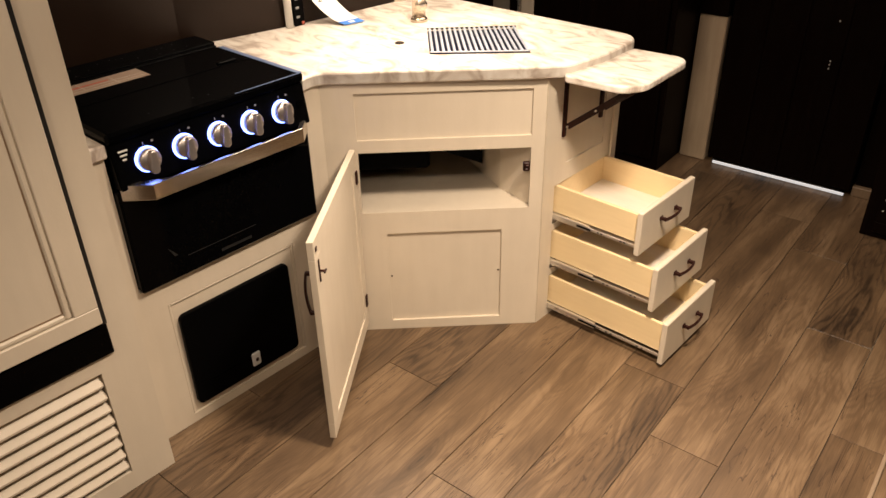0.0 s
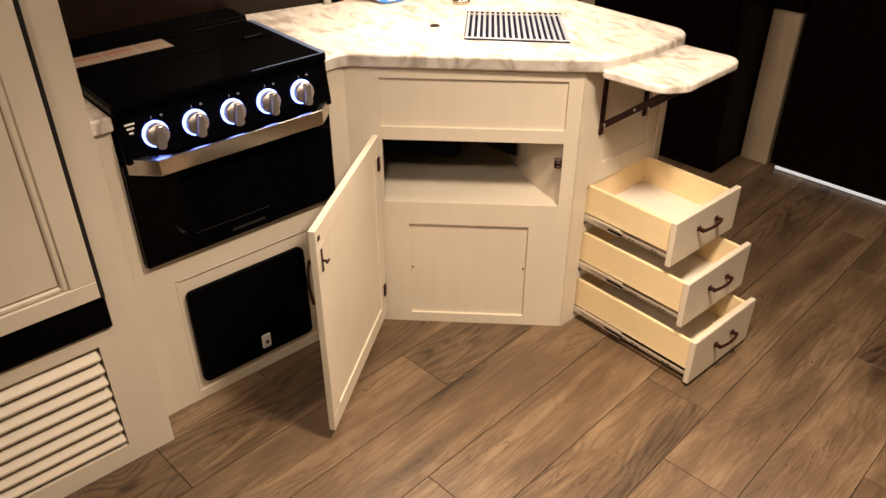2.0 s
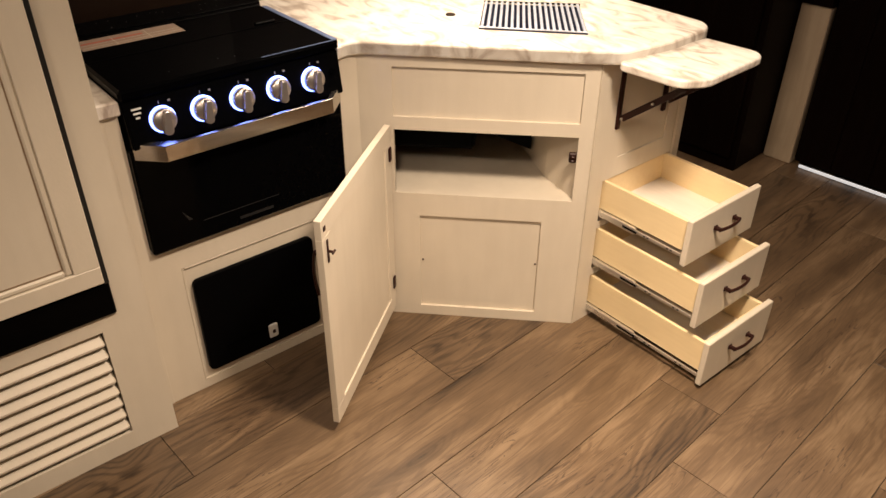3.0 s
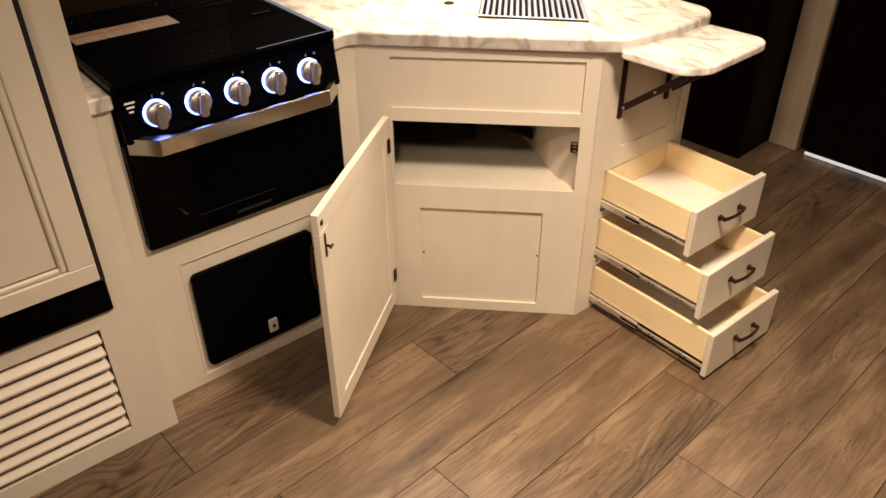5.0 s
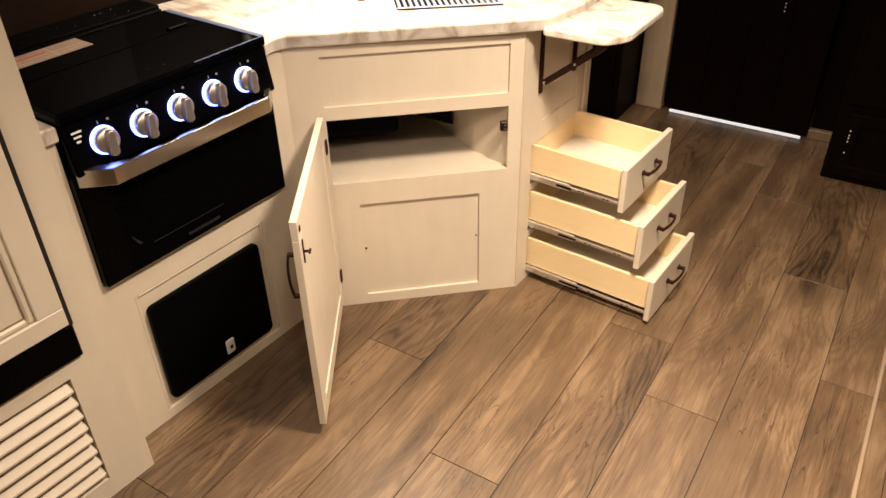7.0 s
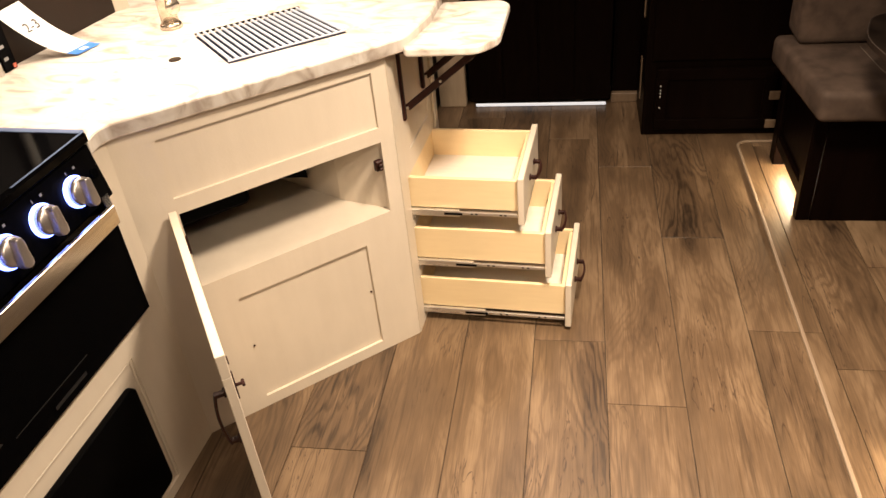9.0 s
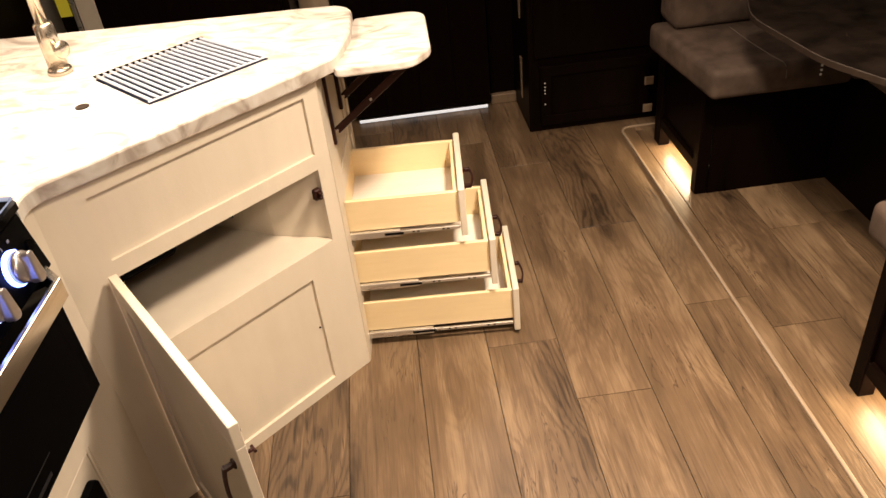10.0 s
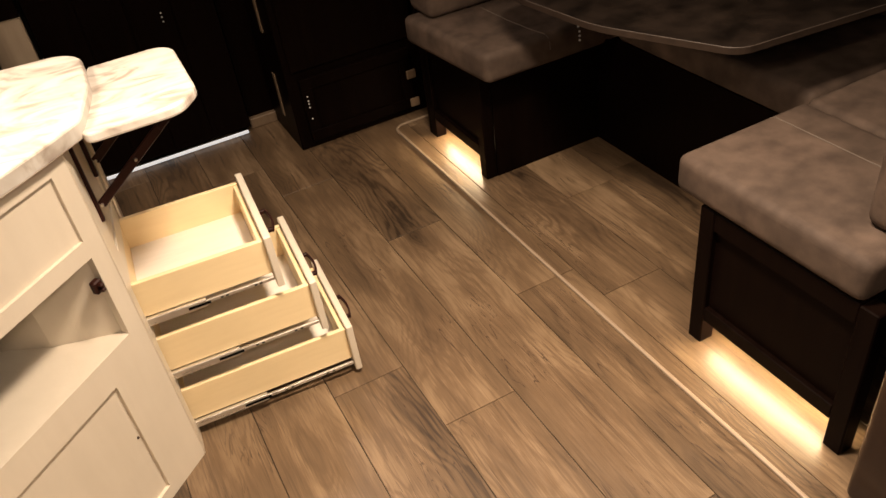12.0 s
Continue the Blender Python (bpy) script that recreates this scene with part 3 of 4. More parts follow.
flap = thing("drop_leaf", (-0.93, 1.94, 0.870), "raised marbled drop leaf at the counter's end", "drop leaf", K)
LEAF = [(-1.060, 1.790), (-0.872, 1.806), (-0.829, 1.872), (-0.842, 2.160), (-1.030, 2.142)]
part("slab", prism(rounded(LEAF, [0.02, 0.06, 0.07, 0.05, 0.01]), 0.881, 0.904, 0.006, segments=3), STONE, flap)
for y in (1.880, 2.092):
    br = part("bracket", bar((-1.0975, y, 0.872), (-1.0975, y, 0.672), 0.016, 0.010, (1, 0, 0), bevel=0.002), BRONZE, flap, "dark bronze folding shelf bracket")
    part("arm", bar((-1.090, y, 0.866), (-0.885, y, 0.866), 0.012, 0.014, (0, 0, 1)), BRONZE, br)
    part("strut", bar((-1.088, y + 0.004, 0.706), (-0.905, y + 0.004, 0.852), 0.019, 0.005, (0, 1, 0), bevel=0.0015), BRONZE, br)
    part("slider", bar((-0.925, y - 0.004, 0.838), (-0.895, y - 0.004, 0.858), 0.012, 0.004, (0, 1, 0)), BRONZE, br)
    for p in ((-1.086, 0.708), (-1.086, 0.862), (-0.99, 0.784)):
        part("rivet", tube([(p[0], y + 0.002, p[1]), (p[0], y - 0.004, p[1])], 0.0032, 8), ZINC, br)

# sink: rim, basin, rack of rods laid over it
sink = thing("sink", (-1.412, 1.822, 0.928), "square dark sink basin set into the counter", "sink", K)
rack = thing("sink_rack", (-1.412, 1.822, 0.930), "roll-up rack of steel rods laid over the sink", "rack", K)
A, B, Cc, Dd = (Vector((*p, 0.935)) for p in hole)
bowl = bmesh.new()


def inset(f, z):
    return [bowl.verts.new((SC.x + (p[0] - SC.x) * f, SC.y + (p[1] - SC.y) * f, z)) for p in hole]


levels = [inset(0.995, 0.9275), inset(0.93, 0.760), inset(0.86, 0.745), inset(0.87, 0.741), inset(0.945, 0.756), inset(0.999, 0.9275)]
for low, high in zip(levels, levels[1:] + levels[:1]):
    if low is not levels[2]:
        for i in range(4):
            bowl.faces.new((low[i], low[(i + 1) % 4], high[(i + 1) % 4], high[i]))
bowl.faces.new(levels[2])
bowl.faces.new(levels[3][::-1])
part("basin", bowl, BASIN, sink, "dark sink basin below the rods")
part("drain", tube([(SC.x, SC.y, 0.7455), (SC.x, SC.y, 0.749)], [0.042, 0.036], 20), STEEL, sink, "round steel drain")
RODS = 18
for i in range(RODS):
    f = (i + 0.5) / RODS
    a, b2 = A.lerp(B, f), Dd.lerp(Cc, f)
    part("rod", bar(a, b2, 0.0086, 0.006, (0, 0, 1), bevel=0.002), RODSTEEL, rack)
part("end_band", bar(A, B, 0.010, 0.004, (0, 0, 1)), BLACKSATIN, rack, "dark silicone end band")
part("end_band", bar(Dd, Cc, 0.003, 0.004, (0, 0, 1)), RODSTEEL, rack)
plug = thing("counter_hole", (-1.585, 1.655, 0.928), "small round dark tap hole cap on the counter", "cap", K)
part("cap", tube([(-1.585, 1.658, 0.9285), (-1.585, 1.658, 0.9305)], 0.015, 20), EDGE, plug)

tap = thing("kitchen_tap", (-1.718, 1.887, 0.928), "chrome single lever kitchen tap on the counter", "tap", K)
part("base", tube([(-1.718, 1.887, 0.9285), (-1.718, 1.887, 0.938), (-1.718, 1.887, 0.944)], [0.030, 0.029, 0.024], 24), CHROME, tap, smooth=True)
part("body", tube([(-1.718, 1.887, 0.940), (-1.718, 1.887, 1.045), (-1.718, 1.887, 1.05)], [0.0235, 0.0225, 0.019], 24), CHROME, tap, smooth=True)
neck = [(-1.718, 1.887, 1.05), (-1.718, 1.887, 1.22)]
for k in range(1, 10):
    a = math.pi * k / 9
    neck.append((-1.718 + 0.08 * (1 - math.cos(a)) * 0.707, 1.887 - 0.08 * (1 - math.cos(a)) * 0.1, 1.22 + 0.08 * math.sin(a)))
part("spout", tube(neck, 0.0135, 16), CHROME, tap, smooth=True)
part("lever", tube([(-1.706, 1.879, 0.990), (-1.690, 1.869, 0.990), (-1.684, 1.865, 0.990), (-1.681, 1.863, 0.990)], [0.011, 0.012, 0.021, 0.019], 24), CHROME, tap, "round chrome lever knob", smooth=True)

# ---- drawers, pulled out ----
def drawer(front_x, z0, z1, label):
    d = thing("drawer", (front_x - 0.2, 2.005, z0), label, "drawer", K, "open kitchen drawers")
    y0, y1 = 1.848, 2.182
    part("front", box(front_x - 0.018, front_x, y0, y1, z0, z1, 0.0025), CREAM, d, "cream painted drawer front")
    s0, s1 = z0 + 0.038, z1 - 0.014
    back = -1.116
    for y in (y0 + 0.014, y1 - 0.026):
        part("side", box(back, front_x - 0.0185, y, y + 0.012, s0, s1, 0.0015), BIRCH, d, "pale birch plywood side")
    part("back", box(back, back + 0.012, y0 + 0.0265, y1 - 0.0265, s0, s1, 0.0015), BIRCH, d)
    part("inner_front", box(front_x - 0.031, front_x - 0.019, y0 + 0.0265, y1 - 0.0265, s0, s1 - 0.004, 0.0015), BIRCH, d)
    part("bottom", box(back + 0.0125, front_x - 0.0315, y0 + 0.0265, y1 - 0.0265, s0 + 0.004, s0 + 0.010), PLYEDGE, d, "pale drawer bottom")
    for y, side_y in ((y0 + 0.003, 1), (y1 - 0.014, -1)):
        rail = part("runner", box(-1.095, front_x - 0.020, y + 0.002, y + 0.009, s0 - 0.016, s0 - 0.006, 0.001), ZINC, d, "zinc telescopic runner")
        part("outer_rail", box(-1.15, -1.095 + (front_x + 1.095) * 0.42, y, y + 0.011, s0 - 0.022, s0 - 0.001, 0.0015), ZINC, rail)
        for q in (0.52, 0.56, 0.78, 0.82):
            hole_x = -1.095 + (front_x + 1.095) * q
            part("slot", box(hole_x, hole_x + 0.007, y + 0.0010, y + 0.0018, s0 - 0.013, s0 - 0.009), GASKET, rail)
        part("catch", box(-1.095 + (front_x + 1.095) * 0.28, -1.095 + (front_x + 1.095) * 0.42 + 0.008, y - 0.001, y - 0.0002, s0 - 0.015, s0 - 0.008), BLACKSATIN, rail)
    pull(d, Matrix(((0, 1, 0, front_x), (1, 0, 0, 2.015), (0, 0, -1, (z0 + z1) / 2 + 0.012), (0, 0, 0, 1))), 0.10)
    return d


drawer(-0.779, 0.372, 0.520, "upper cream drawer with birch sides pulled open")
drawer(-0.706, 0.195, 0.352, "middle cream drawer with birch sides pulled open")
drawer(-0.648, 0.014, 0.172, "lowest cream drawer with birch sides pulled open")

# ---- range and the cabinet it stands in ----
unit = thing("range_cabinet", (-1.75, 0.95, 0), "cream cabinet face below and beside the range", "cabinet", K)
X = -1.575
fr = box(X - 0.018, X, 0.584, 0.722, 0.0, 0.500)
box(X - 0.018, X, 1.150, 1.313, 0.0, 0.500, bm=fr)
box(X - 0.018, X, 0.722, 1.150, 0.428, 0.500, bm=fr)
box(X - 0.018, X, 0.722, 1.150, 0.0, 0.030, bm=fr)
box(X - 0.018, X, 0.584, 0.656, 0.500, 0.890, bm=fr)
box(X - 0.018, X, 1.244, 1.313, 0.500, 0.890, bm=fr)
part("face_frame", fr, CREAM, unit)
part("recessed_panel", box(X - 0.016, X - 0.007, 0.722, 1.150, 0.030, 0.428), CREAM, unit)
bead = box(X - 0.0068, X - 0.001, 0.7225, 0.730, 0.031, 0.427, 0.002)
box(X - 0.0068, X - 0.001, 1.142, 1.1495, 0.031, 0.427, 0.002, bead)
box(X - 0.0068, X - 0.001, 0.7305, 1.1415, 0.4195, 0.427, 0.002, bead)
part("bead", bead, CREAM, unit)
part("stile_line", box(X + 0.0002, X + 0.003, 0.584, 0.622, 0.0, 0.889, 0.001), CREAM, unit)
part("back_box", box(-2.0, X - 0.04, 0.62, 1.30, 0.0, 0.44), CREAM, unit)
vent = thing("furnace_cover", (X, 0.94, 0.05), "black furnace access cover with a small white latch", "access panel", K)
cov = prism(rounded([(0.742, 0.058), (1.116, 0.058), (1.116, 0.379), (0.742, 0.379)], [0.018] * 4, 5), 0, 0.018, 0.004)
TOX = Matrix(((0, 0, 1, X - 0.0065), (1, 0, 0, 0), (0, 1, 0, 0), (0, 0, 0, 1)))
cover = part("cover", in_frame(cov, TOX), BLACKSATIN, vent)
part("groove", in_frame(box(0.80, 0.98, 0.122, 0.1255, 0.0181, 0.0188), TOX), BLACKGLOSS, cover)
lt = part("latch", in_frame(box(0.935, 0.965, 0.085, 0.135, 0.0182, 0.025, 0.004), TOX), WHITEPLASTIC, cover, "white plastic latch")
part("knob", in_frame(box(0.945, 0.955, 0.103, 0.116, 0.0252, 0.029, 0.002), TOX), BRONZE, lt)

rng = thing("gas_range", (-1.75, 0.955, 0.49), "black gas range with lit knobs and a steel handle", "range", K)
Y0, Y1 = 0.664, 1.242
part("body", box(-2.08, -1.576, Y0 + 0.004, Y1 - 0.004, 0.49, 0.905), BLACKSATIN, rng)
glass = part("oven_door", box(-1.5755, -1.552, Y0 - 0.006, Y1, 0.505, 0.800, 0.005), BLACKGLOSS, rng, "black glass oven door")
part("window_line", box(-1.5518, -1.5512, 0.80, 1.02, 0.560, 0.562), DIM, glass)
part("maker_plate", box(-1.5518, -1.5510, 0.90, 1.00, 0.5265, 0.5345), DIM, glass, "dim grey maker's name as a plain bar")
tri_bm = bmesh.new()
tv = [tri_bm.verts.new((x, y, z)) for x in (-1.5518, -1.5511) for y, z in ((0.773, 0.575), (0.763, 0.575), (0.748, 0.606))]
tri_bm.faces.new(tv[:3])
tri_bm.faces.new(tv[3:])
for i in range(3):
    tri_bm.faces.new((tv[i], tv[(i + 1) % 3], tv[3 + (i + 1) % 3], tv[3 + i]))
part("warning_mark", tri_bm, DIM, glass, "dim triangular warning mark")
# sloping control panel
cp = bmesh.new()
prof = [(-1.5755, 0.803), (-1.537, 0.806), (-1.556, 0.921), (-1.5755, 0.921)]
for y in (Y0, Y1):
    for p in prof:
        cp.verts.new((p[0], y, p[1]))
cp.verts.ensure_lookup_table()
v = cp.verts
cp.faces.new((v[0], v[1], v[2], v[3]))
cp.faces.new((v[7], v[6], v[5], v[4]))
for i in range(4):
    cp.faces.new((v[i], v[(i + 1) % 4], v[4 + (i + 1) % 4], v[4 + i]))
bmesh.ops.recalc_face_normals(cp, faces=cp.faces)
bmesh.ops.bevel(cp, geom=cp.edges[:], offset=0.003, segments=2, affect="EDGES")
panel = part("control_panel", cp, BLACKSATIN, rng, "black sloping control panel")
slope = math.atan2(0.021, 0.125)
for i in range(5):
    y = 0.747 + 0.1015 * i
    S = Matrix.Translation((-1.5455, y, 0.863)) @ Matrix.Rotation(-slope, 4, "Y") @ Matrix(((0, 0, 1, 0), (1, 0, 0, 0), (0, 1, 0, 0), (0, 0, 0, 1)))
    ring = tube([(0, 0, 0.0005), (0, 0, 0.005), (0, 0, 0.008)], [0.032, 0.032, 0.0300], 28)
    kn = part("knob", in_frame(tube([(0, 0, 0.008), (0, 0, 0.020), (0, 0, 0.024)], [0.0285, 0.0275, 0.0240], 28), S), SATIN, panel, "round satin metal knob", True)
    part("lit_ring", in_frame(ring, S), RING, kn, "blue-white lit ring")
    grip = prism(rounded([(-0.0125, -0.032), (0.0125, -0.032), (0.0075, 0.024), (-0.0075, 0.024)], [0.010, 0.010, 0.005, 0.005], 4), 0.022, 0.041, 0.003)
    part("grip", in_frame(grip, S @ pose(0, 0, 0, 0, 0, -8)), SATIN, kn)
    part("mark", in_frame(box(-0.001, 0.001, 0.036, 0.043, 0.0004, 0.0010), S), PRINT, panel)
    part("mark", in_frame(box(0.022, 0.028, 0.037, 0.042, 0.0004, 0.0010), S), PRINT, panel)
for k, w in enumerate((0.024, 0.018, 0.010)):
    S = Matrix.Translation((-1.5455, 0.692, 0.902 - 0.011 * k)) @ Matrix.Rotation(-slope, 4, "Y") @ Matrix(((0, 0, 1, 0), (1, 0, 0, 0), (0, 1, 0, 0), (0, 0, 0, 1)))
    part("emblem_bar", in_frame(box(-w / 2, w / 2, -0.0022, 0.0022, 0.0006, 0.0014), S), PAPER, panel)
S = Matrix.Translation((-1.5465, 1.215, 0.868)) @ Matrix.Rotation(-slope, 4, "Y") @ Matrix(((0, 0, 1, 0), (1, 0, 0, 0), (0, 1, 0, 0), (0, 0, 0, 1)))
part("igniter", in_frame(tube([(0, 0, 0.0005), (0, 0, 0.006)], 0.010, 16), S), BLACKGLOSS, panel)
# oven handle: a flat bar with returned ends
hd = prism([(-1.552, Y0 + 0.002), (-1.496, 0.724), (-1.496, 1.182), (-1.552, Y1 - 0.002), (-1.552, Y1 - 0.026), (-1.507, 1.172), (-1.507, 0.774), (-1.552, Y0 + 0.026)], 0.776, 0.817, 0.002)
part("handle", hd, STEEL, rng, "brushed steel oven handle with bent ends")
# glass lid over the burners and its raised back
lid = part("lid", box(-1.945, -1.546, Y0 - 0.004, Y1 + 0.002, 0.9225, 0.950, 0.007), BLACKGLOSS, rng, "folded black glass lid")
part("end_cap", box(-1.93, -1.56, Y1 + 0.0022, Y1 + 0.005, 0.928, 0.946, 0.001), STEEL, lid, "bright metal end strip of the lid")
part("hinge_bar", box(-1.968, -1.948, Y0 + 0.01, Y1 - 0.01, 0.926, 0.953, 0.003), BLACKSATIN, rng)
part("back_panel", box(-2.085, -1.972, Y0, Y1, 0.906, 0.957, 0.003), BLACKSATIN, rng)
part("fold_line", box(-1.772, -1.768, Y0 + 0.004, Y1 - 0.02, 0.9502, 0.9512), BLACKSATIN, lid)
# both strips carry the blue reflection of the lit knobs in their colour
part("side_strip", box(-1.93, -1.552, Y1 - 0.016, Y1 - 0.001, 0.9502, 0.9516), SHEEN, lid, "metal side strip with blue sheen in its colour")
part("front_sheen", box(-1.5515, -1.5475, 1.02, Y1 - 0.004, 0.9498, 0.9508), SHEEN, lid, "thin strip for the blue reflection on the lid's front")
for y, x in ((0.80, -1.60), (0.93, -1.61), (0.97, -1.60)):
    part("dust", box(x, x + 0.003, y, y + 0.004, 0.9502, 0.9506), DIM, lid)
part("hinge_pin", box(-1.80, -1.785, 1.13, 1.19, 0.9502, 0.956, 0.002), BLACKSATIN, lid)
lb = part("label_sheet", box(-1.945, -1.862, 0.690, 0.960, 0.9502, 0.9506), TANLABEL, lid, "tan printed safety label sheet")
part("print_bar", box(-1.918, -1.908, 0.70, 0.86, 0.9507, 0.9509), RED, lb)
part("print_bar", box(-1.900, -1.8985, 0.695, 0.955, 0.9507, 0.9509), LABELLINE, lb)
part("print_bar", box(-1.880, -1.8785, 0.695, 0.955, 0.9507, 0.9509), LABELLINE, lb)
for y in (0.78, 0.87):
    part("print_bar", box(-1.940, -1.866, y, y + 0.0015, 0.9510, 0.9511), LABELLINE, lb)
rng_dust = random.Random(4)
for k in range(16):
    y, x = rng_dust.uniform(0.70, 1.20), rng_dust.uniform(-2.06, -1.985)
    part("dust", box(x, x + 0.0025, y, y + 0.003, 0.9572, 0.9576), PRINT, rng)

# ---- fridge and its cabinet ----
FX = -1.478
KF = K @ Matrix.Translation((0, -0.013, 0))
fridge_unit = thing("fridge_cabinet", (-1.8, 0.3, 0), "cream fridge surround with a louvered vent below", "cabinet", KF)
ff = box(FX - 0.02, FX, 0.533, 0.604, 0.0, 1.95)
box(FX - 0.02, FX, -0.50, 0.533, 0.40, 0.442, bm=ff)
box(FX - 0.02, FX, 0.488, 0.533, 0.0, 0.40, bm=ff)
box(FX - 0.02, FX, -0.50, 0.488, 0.0, 0.06, bm=ff)
part("face_frame", ff, CREAM, fridge_unit)
part("side_panel", box(-2.14, FX - 0.02, 0.586, 0.604, 0.0, 1.95), CREAM, fridge_unit)
part("far_side", box(-2.14, FX, -0.52, -0.502, 0.0, 1.95), CREAM, fridge_unit)
part("vent_back", box(-2.1, FX - 0.05, -0.48, 0.48, 0.06, 0.40), CREAM, fridge_unit)
for k in range(8):
    part("louver", in_frame(box(-0.025, 0.025, -0.49, 0.485, -0.006, 0.006, 0.004), Matrix.Translation((FX - 0.016, 0, 0.378 - 0.0405 * k)) @ Matrix.Rotation(radians(48), 4, "Y")), CREAM, fridge_unit)
fridge = thing("refrigerator", (-1.8, 0.0, 0.445), "panelled refrigerator with a cream framed door", "refrigerator", KF)
part("body", box(-2.1, FX - 0.003, -0.49, 0.527, 0.446, 1.90), GASKET, fridge)
part("kick_strip", box(FX - 0.002, FX + 0.010, -0.49, 0.531, 0.447, 0.535, 0.003), BLACKGLOSS, fridge, "glossy black strip under the door")
dr = bmesh.new()
for a in ((-0.48, 0.520, 0.545, 0.592), (-0.48, 0.520, 1.84, 1.89), (0.462, 0.520, 0.592, 1.84), (-0.48, -0.42, 0.592, 1.84)):
    box(FX, FX + 0.020, a[0], a[1], a[2], a[3], 0.002, dr)
fd = part("door", dr, CREAM, fridge, "cream framed fridge door panel")
part("panel", box(FX - 0.001, FX + 0.008, -0.425, 0.468, 0.585, 1.845), CREAM, fd)
bead = box(FX + 0.008, FX + 0.016, 0.446, 0.4615, 0.593, 1.84, 0.004)
box(FX + 0.008, FX + 0.016, -0.42, 0.4455, 0.593, 0.608, 0.004, bead)
part("bead", bead, CREAM, fd)
gl = box(FX + 0.0082, FX + 0.0095, 0.4425, 0.4455, 0.609, 1.84)
box(FX + 0.0082, FX + 0.0095, -0.42, 0.4420, 0.6085, 0.6110, bm=gl)
part("glaze_line", gl, GLAZE, fd, "thin brown glaze line")
part("gasket", box(FX - 0.001, FX + 0.012, 0.5205, 0.5318, 0.537, 1.89), GASKET, fridge)

# ---- wall side of the counter ----
bs = bmesh.new()
back_line = [(-2.085, 0.61), (-2.085, 1.19), (-2.012, 1.585), (-1.972, 2.02)]
prism(back_line + [(p[0] - 0.02, p[1]) for p in back_line[::-1]], 0.9285, 1.97, bm=bs)
setting("wall_backsplash", bs, BACKSPLASH, "dark brown smooth backsplash panel behind the counter", "wall", K)
ws = bmesh.new()
prism([(-1.972, 2.022), (-1.992, 2.022), (-2.20, 2.13), (-2.20, 2.15), (-1.95, 2.06)], 0.9285, 1.97, bm=ws)
setting("wall_return", ws, WALLPAPER, "narrow pale wall return beside the backsplash", "wall", K)
pole = thing("towel_stand", (-2.0, 1.56, 0.9285), "cream post with a black perforated strip on the counter", "stand", K)
part("post", tube([(-2.0, 1.552, 0.929), (-2.0, 1.552, 1.5)], 0.013, 14), WHITEPLASTIC, pole, "cream round post", True)
strip = part("strip", box(-1.998, -1.992, 1.570, 1.612, 0.929, 1.5, 0.001), BLACKSATIN, pole, "black perforated strip")
for k in range(6):
    part("slot", box(-1.9918, -1.9912, 1.578, 1.592, 0.955 + 0.03 * k, 0.963 + 0.03 * k), PRINT, strip)
part("red_dot", box(-1.9918, -1.990, 1.598, 1.608, 0.932, 0.942), RED, strip)

# curved paper tag lying on the counter
tag = thing("paper_tag", (-1.89, 1.69, 0.93), "white curved paper tag with a blue end", "tag", K)


def ribbon(s0, s1, lift=0.0, half=1.0, n=8):
    own = bmesh.new()
    rows = []
    for k in range(n + 1):
        s = s0 + (s1 - s0) * k / n
        c = Vector((-1.862 - 0.135 * s, 1.724 - 0.070 * s, 0.932 + lift + 0.03 * s + 0.10 * s * s))
        w = Vector((0.008, 0.038, 0.004 * s)) * half
        rows.append([own.verts.new(c + w + Vector((0, 0, d))) for d in (0, -0.0006)] + [own.verts.new(c - w + Vector((0, 0, d))) for d in (-0.0006, 0)])
    for a, b in zip(rows, rows[1:]):
        for i in range(4):
            own.faces.new((a[i], a[(i + 1) % 4], b[(i + 1) % 4], b[i]))
    own.faces.new(rows[0])
    own.faces.new(rows[-1][::-1])
    return own


strip = part("strip", ribbon(0.17, 1.0), PAPER, tag)
blue = part("blue_end", ribbon(0.0, 0.17), BLUE, tag, "blue printed end")
part("white_mark", ribbon(0.05, 0.12, 0.0008, 0.25, 2), PAPER, blue)
fc = bpy.data.curves.new("note", "FONT")
fc.body, fc.size, fc.align_x, fc.align_y = "2-3", 0.034, "CENTER", "CENTER"
fo = bpy.data.objects.new("note", fc)
fm = bpy.data.meshes.new_from_object(fo)
bpy.data.objects.remove(fo)
nb = bmesh.new()
nb.from_mesh(fm)
bpy.data.meshes.remove(fm)
across = Vector((0.008, 0.038, 0.003)).normalized()
along = Vector((-0.135, -0.070, 0.03 + 0.2 * 0.74)).normalized()
out = along.cross(across).normalized()
if out.z < 0:
    out = -out
up_way = out.cross(across)
at = Vector((-1.862 - 0.135 * 0.74, 1.724 - 0.070 * 0.74, 0.932 + 0.03 * 0.74 + 0.10 * 0.74 ** 2)) + out * 0.0022
nb.transform(Matrix(((across.x, up_way.x, out.x, at.x), (across.y, up_way.y, out.y, at.y), (across.z, up_way.z, out.z, at.z), (0, 0, 0, 1))))
part("written_number", nb, INK, strip, "handwritten number in dark ink")

notice = thing("sticker", (-1.975, 1.92, 1.02), "white and orange notice stuck on the backsplash", "sticker", K)
NM = Matrix.Translation((-1.9800, 1.92, 1.10)) @ pose(0, 0, 0, 0, 0, -5.3)
part("sheet", in_frame(box(0.0005, 0.001, -0.045, 0.045, -0.06, 0.10), NM), PAPER, notice)
part("orange_band", in_frame(box(0.0011, 0.0015, -0.045, 0.045, -0.06, -0.025), NM), ORANGE, notice, "orange printed band")

# ---- dinette in the slide-out ----
TOP, CUSH = 0.530, 0.428


